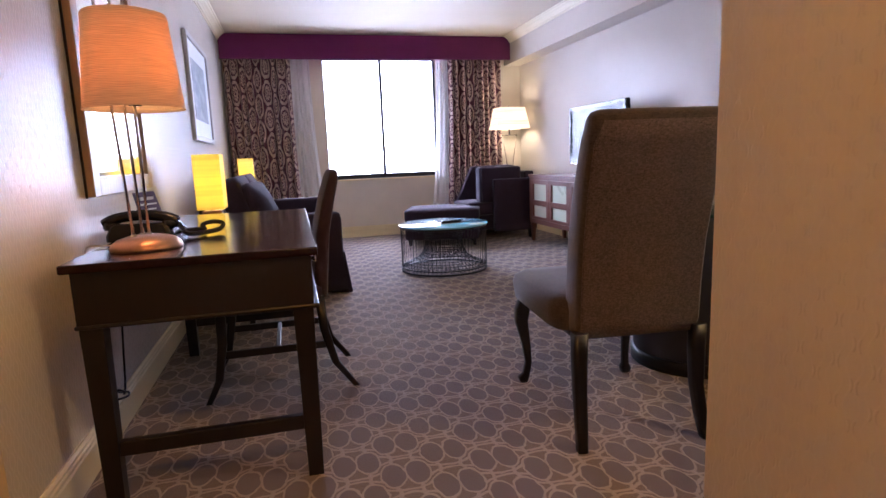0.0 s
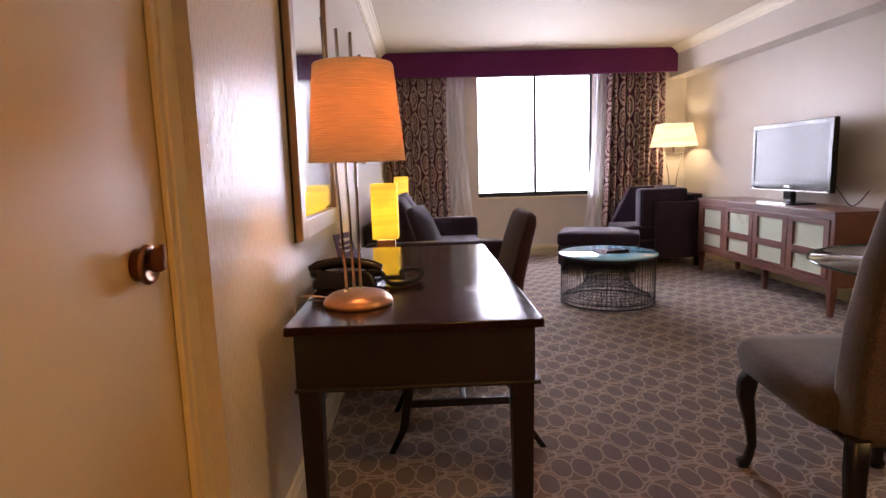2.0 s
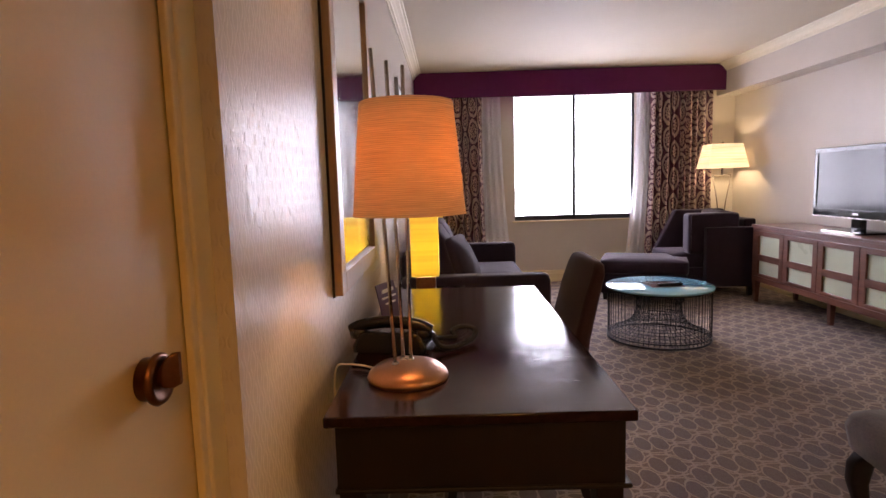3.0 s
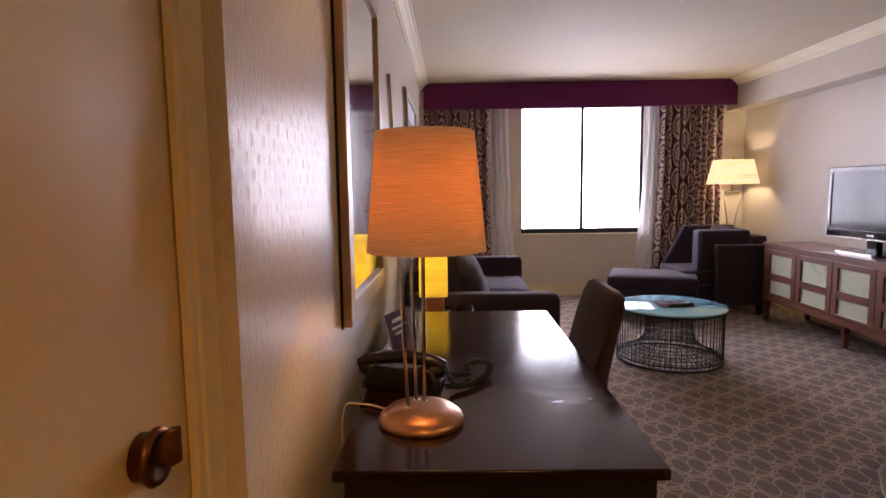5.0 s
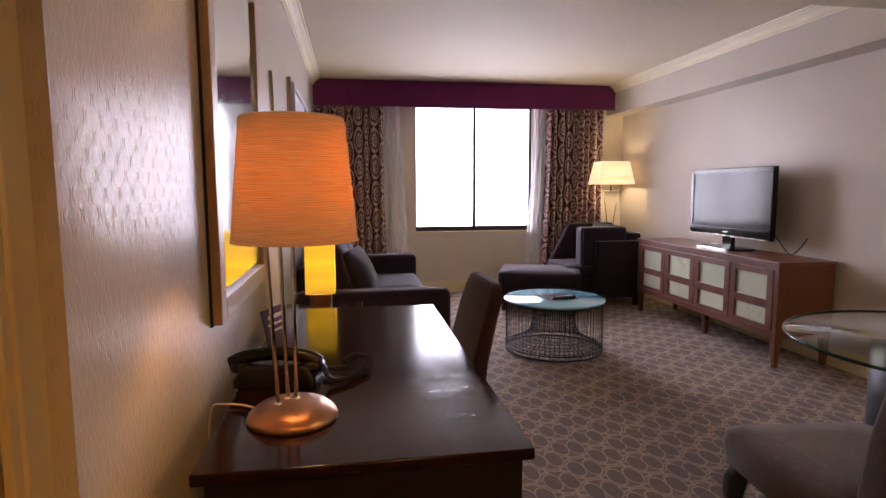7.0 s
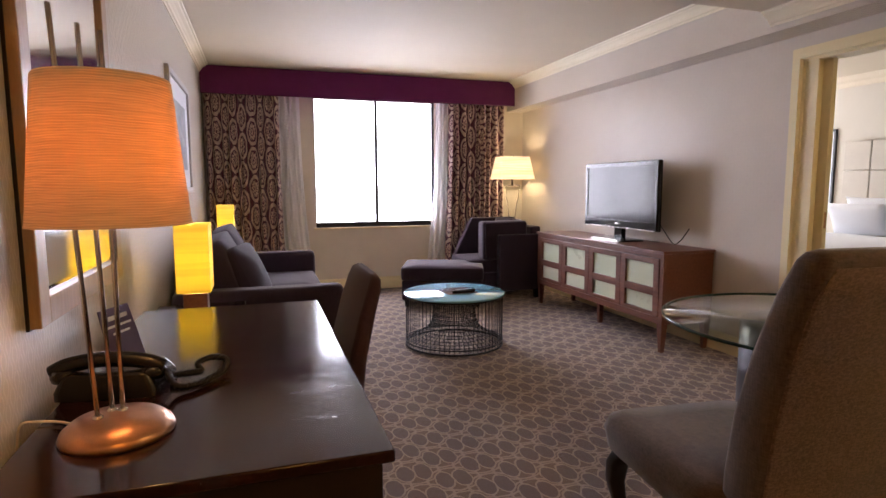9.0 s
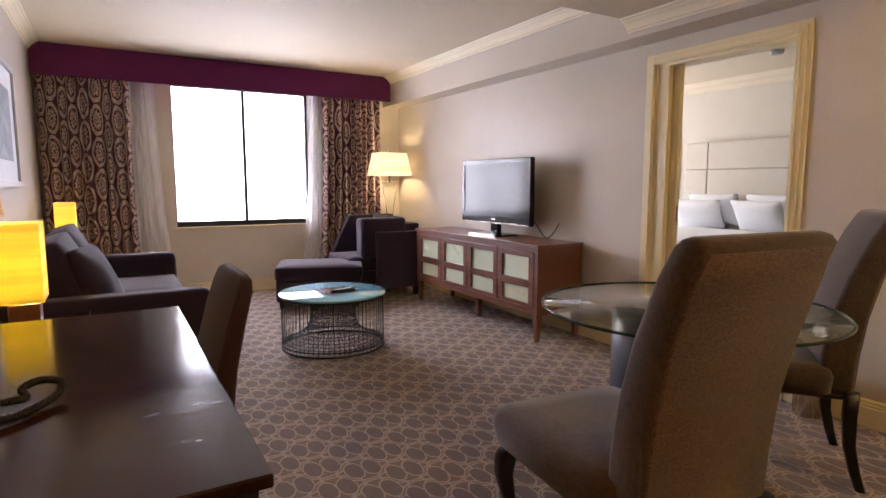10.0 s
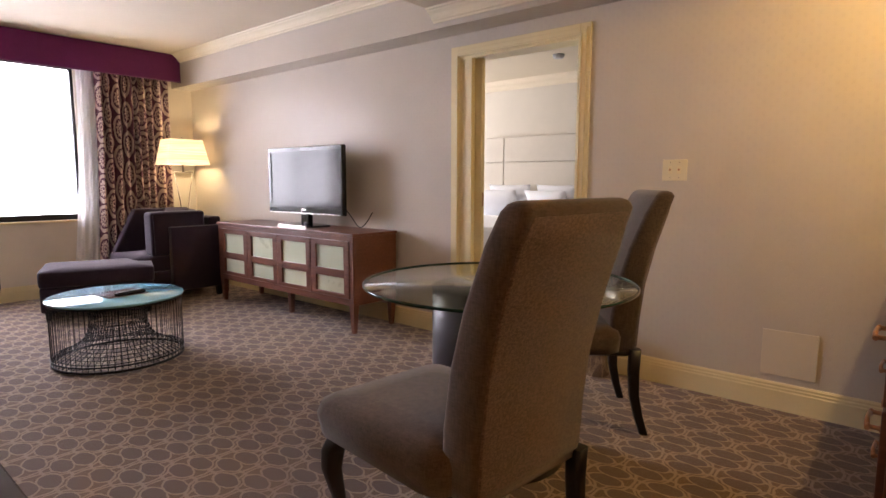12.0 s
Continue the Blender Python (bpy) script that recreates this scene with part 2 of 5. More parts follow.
def thin_glass(name, tint):
    """A flat sheet of glass: clear, faintly tinted, mirror-like at a slant."""
    n = Nodes(name)
    t = n.add("ShaderNodeBsdfTransparent", Color=(*tint, 1))
    g = n.add("ShaderNodeBsdfGlossy", Color=(0.95, 0.95, 0.95, 1), Roughness=0.015)
    f = n.add("ShaderNodeLayerWeight", Blend=0.5).outputs["Facing"]
    k = n.math("ADD", 0.05, n.math("MULTIPLY", n.math("POWER", f, 3.0), 0.6))
    m = n.add("ShaderNodeMixShader", i0=k, i1=t.outputs[0], i2=g.outputs[0])
    n.t.links.new(m.outputs[0], n.out.inputs[0])
    return n.mat


def emissive(name, color, strength):
    n = Nodes(name)
    n.set(Base_Color=(*color, 1), Emission_Color=(*color, 1), Emission_Strength=strength)
    return n.mat


PAPER = wallpaper()
CARPET = carpet()
DRAPE = curtain_cloth()
SHEER = sheer()
CEILING = plain("ceiling paint", (0.68, 0.59, 0.45), 0.8, vary=0.03, scale=2.0, bump=0.15)
TRIM = plain("cream gloss paint", (0.78, 0.67, 0.40), 0.4, vary=0.05, scale=3.0, bump=0.05)
CROWN_PAINT = plain("cream plaster cornice paint", (0.79, 0.71, 0.53), 0.5, vary=0.04, scale=3.0, bump=0.05)
WALL_PAINT = plain("window wall paint", (0.70, 0.63, 0.53), 0.6, vary=0.04, bump=0.1)
DOOR_PAINT = plain("cream door paint", (0.73, 0.58, 0.31), 0.4, vary=0.04, scale=1.5, bump=0.03, fine=200.0)
PLUM = fabric("plum pelmet cloth", (0.125, 0.015, 0.080), vary=0.15)
ESPRESSO = wood("espresso wood", (0.013, 0.0045, 0.0060), (0.028, 0.0095, 0.0105), 0.13, 0.06, (12.0, 1.0, 12.0), 0.21, 0.24)
# darker than the desktop: shade on the desk's sides is put into this colour
ESPRESSO_LEG = wood("espresso leg wood", (0.005, 0.0026, 0.0028), (0.012, 0.0055, 0.005), 0.36, 0.05, (12.0, 12.0, 1.0))
WALNUT = wood("reddish walnut", (0.115, 0.037, 0.021), (0.23, 0.080, 0.044), 0.36, 0.25, (12.0, 1.0, 12.0))
FRAME_WOOD = wood("pale frame wood", (0.36, 0.22, 0.11), (0.50, 0.33, 0.18), 0.4, 0.2, (12.0, 12.0, 1.5))
SOFA_CLOTH = fabric("aubergine upholstery", (0.034, 0.021, 0.036), vary=0.2, sheen=0.15)
DESK_CHAIR_CLOTH = fabric("plum brown upholstery", (0.047, 0.023, 0.031), vary=0.2, sheen=0.2)
DINING_CLOTH = fabric("brown tweed upholstery", (0.080, 0.053, 0.043), thread=340.0, vary=0.5, mottled=0.65)
SEAT_CLOTH = fabric("grey-brown ribbed upholstery", (0.068, 0.047, 0.036), thread=260.0, vary=0.4)
BRONZE = plain("copper bronze", (0.50, 0.27, 0.16), 0.32, 0.9, vary=0.15, scale=12.0)
DARK_BRONZE = plain("dark oiled bronze", (0.20, 0.085, 0.04), 0.3, 0.9, vary=0.2, scale=30.0)
CHROME = plain("brushed steel", (0.62, 0.58, 0.54), 0.22, 1.0, vary=0.06, scale=20.0)
BLACK_METAL = plain("black window metal", (0.025, 0.025, 0.028), 0.4, 0.3)
WIRE = plain("blackened wire", (0.012, 0.011, 0.013), 0.4, 0.3)
BLACK_PLASTIC = plain("black plastic", (0.009, 0.0085, 0.010), 0.24, vary=0.1, spec=0.28)
GLOSS_BLACK = plain("piano black plastic", (0.006, 0.006, 0.008), 0.13, vary=0.05, spec=0.35)
GREY_PLASTIC = plain("grey plastic", (0.35, 0.35, 0.36), 0.4)
SCREEN = plain("dark glossy screen", (0.006, 0.007, 0.010), 0.2, vary=0.05, spec=0.20)
SCREEN.node_tree.links.remove(SCREEN.node_tree.nodes["Principled BSDF"].inputs["Roughness"].links[0])
SCREEN.node_tree.nodes["Principled BSDF"].inputs["Roughness"].default_value = 0.14
PLATE = plain("ivory plastic plate", (0.74, 0.66, 0.44), 0.4, vary=0.03)
PANEL_GLASS = plain("frosted celadon panel", (0.55, 0.60, 0.45), 0.3, vary=0.04, scale=3.0)
TABLE_GLASS = plain("pale back-painted glass", (0.25, 0.60, 0.80), 0.06, vary=0.02, coat=0.4)
CLEAR = thin_glass("clear table glass", (0.88, 0.90, 0.82))
EDGE_GLASS = plain("dark green glass edge", (0.02, 0.05, 0.04), 0.1, vary=0.1)
PANE = glass("window glass")
MIRROR = plain("silvered mirror", (0.92, 0.92, 0.92), 0.09, 1.0, vary=0.0)
MIRROR.node_tree.nodes["Principled BSDF"].inputs["Roughness"].default_value = 0.02
LINEN = fabric("white linen", (0.78, 0.79, 0.83), vary=0.04, sheen=0.1)
HEAD_CLOTH = fabric("beige headboard cloth", (0.58, 0.53, 0.46), vary=0.08)
ORANGE_SHADE = glowing("orange raffia shade", (0.58, 0.40, 0.24), (1.0, 0.82, 0.55), (0.80, 0.45, 0.18), 0.17, 420.0)
YELLOW_SHADE = glowing("yellow paper shade", (0.93, 0.86, 0.68), (1.0, 0.86, 0.22), (1.0, 0.72, 0.02), 0.36, 12.0)
CREAM_SHADE = glowing("cream pleated shade", (0.90, 0.86, 0.78), (1.0, 0.90, 0.72), (1.0, 0.88, 0.66), 0.5, 60.0)
DRUM = plain("dark grey drum laminate", (0.045, 0.040, 0.050), 0.36, 0.15, vary=0.12)
RUBBER = plain("black cable rubber", (0.008, 0.008, 0.009), 0.42, spec=0.25)
WHITE_CORD = plain("ivory cord", (0.6, 0.52, 0.42), 0.5)


# ---------- mesh helpers ----------
def box(bm, lo, hi, bevel=0.0, seg=2):
    """A box between two corners, with rounded edges."""
    c = [(a + b) / 2 for a, b in zip(lo, hi)]
    d = [abs(b - a) for a, b in zip(lo, hi)]
    got = bmesh.ops.create_cube(bm, size=1.0, matrix=Matrix.Translation(c) @ Matrix.Diagonal((*d, 1)))
    if bevel:
        edges = list({e for v in got["verts"] for e in v.link_edges})
        bmesh.ops.bevel(bm, geom=edges, offset=min(bevel, 0.49 * min(d)), segments=seg, affect="EDGES", profile=0.5, clamp_overlap=True)
    return bm


def boxes(*specs):
    bm = bmesh.new()
    for s in specs:
        box(bm, *s)
    return bm


def lathe(profile, seg=40, centre=(0, 0), bm=None, smooth=True):
    """A turned body from (radius, height) pairs."""
    bm = bm or bmesh.new()
    rings = []
    for r, z in profile:
        if r < 1e-5:
            rings.append([bm.verts.new((centre[0], centre[1], z))])
        else:
            rings.append([bm.verts.new((centre[0] + r * math.cos(2 * math.pi * i / seg), centre[1] + r * math.sin(2 * math.pi * i / seg), z)) for i in range(seg)])
    for a, b in zip(rings, rings[1:]):
        for i in range(seg):
            j = (i + 1) % seg
            if len(a) == 1 and len(b) == 1:
                continue
            if len(a) == 1:
                f = bm.faces.new((a[0], b[j], b[i]))
            elif len(b) == 1:
                f = bm.faces.new((a[i], a[j], b[0]))
            else:
                f = bm.faces.new((a[i], a[j], b[j], b[i]))
            f.smooth = smooth
    return bm


def tube(points, radius, seg=8, bm=None, taper=1.0, closed=False):
    """A round bar along a line of points."""
    bm = bm or bmesh.new()
    pts = [Vector(p) for p in points]
    rings = []
    n = len(pts)
    for k, p in enumerate(pts):
        if closed:
            way = pts[(k + 1) % n] - pts[k - 1]
        else:
            way = pts[min(k + 1, n - 1)] - pts[max(k - 1, 0)]
        q = way.to_track_quat("Z", "Y")
        r = radius * (1 + (taper - 1) * k / max(1, n - 1))
        rings.append([bm.verts.new(p + q @ Vector((r * math.cos(2 * math.pi * i / seg), r * math.sin(2 * math.pi * i / seg), 0))) for i in range(seg)])
    pairs = list(zip(rings, rings[1:])) + ([(rings[-1], rings[0])] if closed else [])
    for a, b in pairs:
        for i in range(seg):
            bm.faces.new((a[i], a[(i + 1) % seg], b[(i + 1) % seg], b[i])).smooth = True
    if not closed:
        bm.faces.new(rings[0][::-1])
        bm.faces.new(rings[-1])
    return bm


def sweep(bm, profile, start, end, out):
    """A moulding: a profile of (out, up) pairs drawn from start to end."""
    a, b, o = Vector(start), Vector(end), Vector(out)
    ra = [bm.verts.new(a + o * u + Vector((0, 0, v))) for u, v in profile]
    rb = [bm.verts.new(b + o * u + Vector((0, 0, v))) for u, v in profile]
    for i in range(len(profile) - 1):
        bm.faces.new((ra[i], ra[i + 1], rb[i + 1], rb[i]))
    bm.faces.new(ra)
    bm.faces.new(rb[::-1])
    return bm


def loft(sections, bm=None, smooth=True):
    """A body through closed sections of equal length."""
    bm = bm or bmesh.new()
    rings = [[bm.verts.new(p) for p in s] for s in sections]
    m = len(rings[0])
    for a, b in zip(rings, rings[1:]):
        for i in range(m):
            bm.faces.new((a[i], a[(i + 1) % m], b[(i + 1) % m], b[i])).smooth = smooth
    bm.faces.new(rings[0][::-1])
    bm.faces.new(rings[-1])
    return bm


def rect(cx, cy, z, w, d, r=0.0):
    """A section: a rectangle with cut corners."""
    x, y = w / 2, d / 2
    if not r:
        return [(cx - x, cy - y, z), (cx + x, cy - y, z), (cx + x, cy + y, z), (cx - x, cy + y, z)]
    out = []
    for sx, sy, a0 in ((1, -1, -90), (1, 1, 0), (-1, 1, 90), (-1, -1, 180)):
        for k in range(4):
            a = radians(a0 + 30 * k)
            out.append((cx + sx * (x - r) + r * math.cos(a), cy + sy * (y - r) + r * math.sin(a), z))
    return out


def mesh_of(name, bm, material):
    bmesh.ops.recalc_face_normals(bm, faces=bm.faces)
    me = bpy.data.meshes.new(name)
    bm.to_mesh(me)
    bm.free()
    me.materials.append(material)
    return me


def part(name, bm, material, parent, label="", at=None):
    ob = new(name, mesh_of(name, bm, material))
    ob.parent = parent
    if at is not None:
        ob.matrix_local = at
    if label:
        ob["label"] = label
    return ob


def thing(name, label, category, m, group=""):
    ob = new(name)
    ob.empty_display_size = 0.1
    ob.matrix_world = m
    return tagged(ob, label, category, group)


def single(name, bm, material, label, category, m=None, group="", kind=""):
    ob = new(name, mesh_of(name, bm, material))
    if m is not None:
        ob.matrix_world = m
    return tagged(ob, label, category, group, kind)


def structure(name, bm, material, label=""):
    return single(name, bm, material, label, "", kind="structure")


def soften(ob, width=0.01, seg=3, subsurf=0):
    b = ob.modifiers.new("bevel", "BEVEL")
    b.width, b.segments, b.limit_method = width, seg, "ANGLE"
    for p in ob.data.polygons:
        p.use_smooth = True
    w = ob.modifiers.new("normals", "WEIGHTED_NORMAL")
    w.keep_sharp = False
    return ob


# ---------- the shell ----------
XL, XR, YW = -0.56, 3.285, 7.585          # left wall, right wall, window wall
CEIL, LOW, BEAM_Z, BEAM_X = 2.53, 2.31, 2.19, 3.06
DROP_Y, BACK_Y, NOOK_X, BAR_X, BAR_Y = 3.62, 0.93, 0.90, 1.55, 0.42
XB = 6.45                                # bedroom's far wall
DOOR = (2.632, 3.572, 2.035)               # bedroom doorway: y from, y to, head
LDOOR = (0.62, 1.555, 2.06)               # cream door in the left wall
WIN = (0.625, 2.085, 0.765, 2.30)         # window opening: x from, x to, sill, head

structure("floor", boxes(((XL - 0.2, -2.2, -0.1), (XB + 0.14, 8.2, 0.0))), CARPET, "taupe carpet with cream ringed ovals")
structure("wall_left", boxes(
    ((XL - 0.2, LDOOR[1], 0), (XL, YW + 0.2, 2.8)),
    ((XL - 0.2, -2.2, 0), (XL, LDOOR[0], 2.8)),
    ((XL - 0.2, LDOOR[0], LDOOR[2]), (XL, LDOOR[1], 2.8))), PAPER, "pearly embossed lilac-beige wallpaper")
structure("wall_right", boxes(
    ((XR, -2.2, 0), (XR + 0.14, DOOR[0], 2.8)),
    ((XR, DOOR[1], 0), (XR + 0.14, YW + 0.2, 2.8)),
    ((XR, DOOR[0], DOOR[2]), (XR + 0.14, DOOR[1], 2.8))), PAPER, "pearly embossed lilac-beige wallpaper")
structure("wall_window", boxes(
    ((XL, YW, 0), (WIN[0], YW + 0.2, 2.8)),
    ((WIN[1], YW, 0), (XR, YW + 0.2, 2.8)),
    ((WIN[0], YW, 0), (WIN[1], YW + 0.2, WIN[2])),
    ((WIN[0], YW, WIN[3]), (WIN[1], YW + 0.2, 2.8))), WALL_PAINT, "beige painted wall round the window")
structure("wall_back", boxes(((BAR_X, BAR_Y - 0.14, 0), (XR, BAR_Y, 2.8))), PAPER, "papered back wall of the bar recess")
structure("wall_entry_side", boxes(((NOOK_X, -2.2, 0), (BAR_X, BACK_Y, 2.8))), PAPER, "papered wall block beside the entry passage")
structure("wall_entry_end", boxes(((XL, -2.2, 0), (NOOK_X, -2.06, 2.8))), PAPER)
structure("ceiling", boxes(((XL - 0.2, DROP_Y, CEIL), (XR + 0.14, YW + 0.2, CEIL + 0.12))), CEILING, "cream painted plaster ceiling")
structure("ceiling_low", boxes(((XL - 0.2, -2.2, LOW), (XR + 0.14, DROP_Y, CEIL + 0.12))), CEILING, "lower cream ceiling over the entry")
structure("beam", boxes(((BEAM_X, BAR_Y, BEAM_Z), (XR, DROP_Y, LOW)), ((BEAM_X, DROP_Y, BEAM_Z), (XR, YW, CEIL))), PAPER, "papered box beam along the wall")

CROWN = [(0, 0), (0, -0.084), (0.010, -0.084), (0.013, -0.073), (0.025, -0.068), (0.030, -0.054), (0.050, -0.035), (0.070, -0.023), (0.076, -0.014), (0.090, -0.011), (0.094, 0), (0, 0)]
bm = bmesh.new()
sweep(bm, CROWN, (XL, DROP_Y, CEIL), (XL, YW, CEIL), (1, 0, 0))
sweep(bm, CROWN, (BEAM_X, DROP_Y, CEIL), (BEAM_X, YW, CEIL), (-1, 0, 0))
sweep(bm, CROWN, (BEAM_X, BAR_Y, LOW), (BEAM_X, DROP_Y, LOW), (-1, 0, 0))
structure("crown_moulding", bm, CROWN_PAINT, "cream stepped plaster cornice")

BASE = [(0, 0), (0.016, 0), (0.016, 0.10), (0.012, 0.106), (0.013, 0.116), (0.009, 0.122), (0.010, 0.132), (0.004, 0.142), (0, 0.142)]
bm = bmesh.new()
sweep(bm, BASE, (XL, LDOOR[1] + 0.004, 0), (XL, YW, 0), (1, 0, 0))
sweep(bm, BASE, (XR, BAR_Y, 0), (XR, DOOR[0] - 0.075, 0), (-1, 0, 0))
sweep(bm, BASE, (XR, DOOR[1] + 0.075, 0), (XR, YW, 0), (-1, 0, 0))
sweep(bm, BASE, (XL + 0.016, YW, 0), (XR - 0.016, YW, 0), (0, -1, 0))
sweep(bm, BASE, (NOOK_X, BACK_Y, 0), (BAR_X, BACK_Y, 0), (0, 1, 0))
structure("baseboard", bm, TRIM, "cream moulded skirting board")

# ---------- doorways ----------
def casing(name, y0, y1, head, x, out, width=0.072, deep=0.018):
    """A moulded architrave round an opening in a wall that faces along x."""
    bm = bmesh.new()
    for k, (w, d) in enumerate(((width, deep * 0.6), (width * 0.62, deep), (width * 0.2, deep * 1.35))):
        xs = sorted((x + out * 0.001, x + out * d))
        box(bm, (xs[0], y0 - w, 0), (xs[1], y0 - 0.002 * k, head + w), 0.003)
        box(bm, (xs[0], y1 + 0.002 * k, 0), (xs[1], y1 + w, head + w), 0.003)
        box(bm, (xs[0], y0 - 0.002 * k, head + 0.002 * k), (xs[1], y1 + 0.002 * k, head + w), 0.003)
    return structure(name, bm, TRIM, "cream moulded door casing")


casing("door_trim", DOOR[0], DOOR[1], DOOR[2], XR, -1)
bm = boxes(
    ((XR - 0.004, DOOR[0] - 0.004, 0), (XR + 0.144, DOOR[0] + 0.016, DOOR[2])),
    ((XR - 0.004, DOOR[1] - 0.016, 0), (XR + 0.144, DOOR[1] + 0.004, DOOR[2])),
    ((XR - 0.004, DOOR[0] + 0.016, DOOR[2] - 0.016), (XR + 0.144, DOOR[1] - 0.016, DOOR[2] + 0.004)),
    ((XR + 0.002, 3.467, 0), (XR + 0.044, DOOR[1] - 0.016, DOOR[2] - 0.016)),
    ((XR + 0.094, 3.467, 0), (XR + 0.140, DOOR[1] - 0.016, DOOR[2] - 0.016)),
    ((XR + 0.05, DOOR[1] - 0.03, 0), (XR + 0.062, DOOR[1] - 0.016, DOOR[2])),
    ((XR + 0.086, DOOR[1] - 0.03, 0), (XR + 0.10, DOOR[1] - 0.016, DOOR[2])))
structure("door_jamb", bm, TRIM, "cream painted pocket door jamb")
pocket = structure("door_2", boxes(((XR + 0.05, 3.412, 0.01), (XR + 0.088, DOOR[1] + 0.002, DOOR[2] - 0.017), 0.003)), TRIM, "cream pocket door slid open into the wall")
single("strike_plate", boxes(((XR + 0.062, 3.409, 0.98), (XR + 0.076, 3.4125, 1.08))), BRONZE, "small bronze latch plate on the pocket door edge", "strike plate")

door = structure("door_1", boxes(((XL - 0.095, LDOOR[0] + 0.012, 0.008), (XL - 0.052, LDOOR[1] - 0.07, LDOOR[2] - 0.03), 0.003)), DOOR_PAINT, "plain cream painted flush door, shut")
bm = boxes(
    ((XL - 0.15, LDOOR[1] - 0.066, 0), (XL - 0.03, LDOOR[1], LDOOR[2]), 0.004),
    ((XL - 0.15, LDOOR[0], 0), (XL - 0.03, LDOOR[0] + 0.01, LDOOR[2]), 0.003),
    ((XL - 0.15, LDOOR[0] + 0.01, LDOOR[2] - 0.026), (XL - 0.03, LDOOR[1] - 0.066, LDOOR[2]), 0.003),
    ((XL - 0.05, LDOOR[1] - 0.086, 0), (XL - 0.036, LDOOR[1] - 0.062, LDOOR[2] - 0.026), 0.003))
structure("door_frame", bm, TRIM, "cream painted frame of the flush door")
bm = lathe([(0, -0.016), (0.030, -0.016), (0.030, 0), (0.036, 0.001), (0.037, 0.005), (0.033, 0.011), (0.026, 0.009), (0.020, 0.006), (0.0, 0.005)], 36)
knob = part("turn_rose", bm, DARK_BRONZE, door, "dark bronze dished round rose", pose(XL - 0.036, 1.35, 0.998, 0, 90, 0))
bm = loft([rect(0, 0, 0.004, 0.016, 0.014, 0.004), rect(-0.006, 0.003, 0.012, 0.040, 0.014, 0.005), rect(-0.010, 0.007, 0.022, 0.050, 0.012, 0.005), rect(-0.012, 0.010, 0.030, 0.046, 0.008, 0.003)])
part("thumb_turn", bm, DARK_BRONZE, knob, "dark bronze bent thumb turn")

# ---------- window ----------
win = structure("window_1", boxes(((WIN[0] - 0.03, YW - 0.022, WIN[2] - 0.022), (WIN[1] + 0.03, YW + 0.07, WIN[2] - 0.002), 0.004)), TRIM, "wide two-pane sliding window, blown out by daylight")
yf = YW + 0.03
bm = boxes(
    ((WIN[0], yf - 0.004, WIN[2]), (WIN[1], yf + 0.05, WIN[2] + 0.058), 0.003),
    ((WIN[0], yf, WIN[3] - 0.04), (WIN[1], yf + 0.05, WIN[3]), 0.003),
    ((WIN[0], yf, WIN[2] + 0.045), (WIN[0] + 0.012, yf + 0.05, WIN[3] - 0.04), 0.003),
    ((WIN[1] - 0.028, yf, WIN[2] + 0.045), (WIN[1], yf + 0.05, WIN[3] - 0.04), 0.003))
part("window_frame", bm, BLACK_METAL, win, "black metal frame")
part("meeting_rail", boxes(((1.342, yf + 0.002, WIN[2] + 0.045), (1.378, yf + 0.034, WIN[3] - 0.04), 0.003)), BLACK_METAL, win)
part("latch", boxes(((1.336, yf - 0.016, 1.21), (1.364, yf + 0.008, 1.29), 0.004)), BLACK_METAL, win)
for xa, xb, dy in ((WIN[0] + 0.01, 1.354, 0.02), (1.366, WIN[1] - 0.026, 0.034)):
    p = part("pane", boxes(((xa, yf + dy, WIN[2] + 0.043), (xb, yf + dy + 0.005, WIN[3] - 0.038))), PANE, win)
    p.visible_shadow = False
structure("backdrop", boxes(((-14, 16.0, -6), (18, 16.02, 12))), emissive("bright hazy daylight", (0.93, 0.96, 1.0), 5.0), "white hazy daylight outside")


# ---------- pelmet and curtains ----------
def pelmet():
    x0, x1, y0, z0, z1 = XL + 0.006, BEAM_X - 0.004, 7.342, 2.232, 2.522
    bm = bmesh.new()
    pts = [(x0, z0), (x1, z0), (x1, z1 - 0.04), (x1 - 0.03, z1 - 0.018), (x1 - 0.085, z1), (x0 + 0.085, z1), (x0 + 0.03, z1 - 0.018), (x0, z1 - 0.04)]
    a = [bm.verts.new((x, y0, z)) for x, z in pts]
    b = [bm.verts.new((x, y0 + 0.022, z)) for x, z in pts]
    bm.faces.new(a)
    bm.faces.new(b[::-1])
    for i in range(len(pts)):
        j = (i + 1) % len(pts)
        bm.faces.new((a[i], a[j], b[j], b[i]))
    ob = thing("curtain_pelmet", "plum fabric covered pelmet box over the window", "pelmet", pose(0, 0, 0))
    part("front_board", bm, PLUM, ob)
    part("top_board", boxes(((x0 + 0.09, y0 + 0.024, z1 - 0.03), (x1 - 0.09, YW - 0.002, z1 - 0.008))), PLUM, ob)
    part("bottom_welt", tube([(x0, y0 + 0.004, z0 + 0.004), (x1, y0 + 0.004, z0 + 0.004)], 0.006, 8), PLUM, ob)


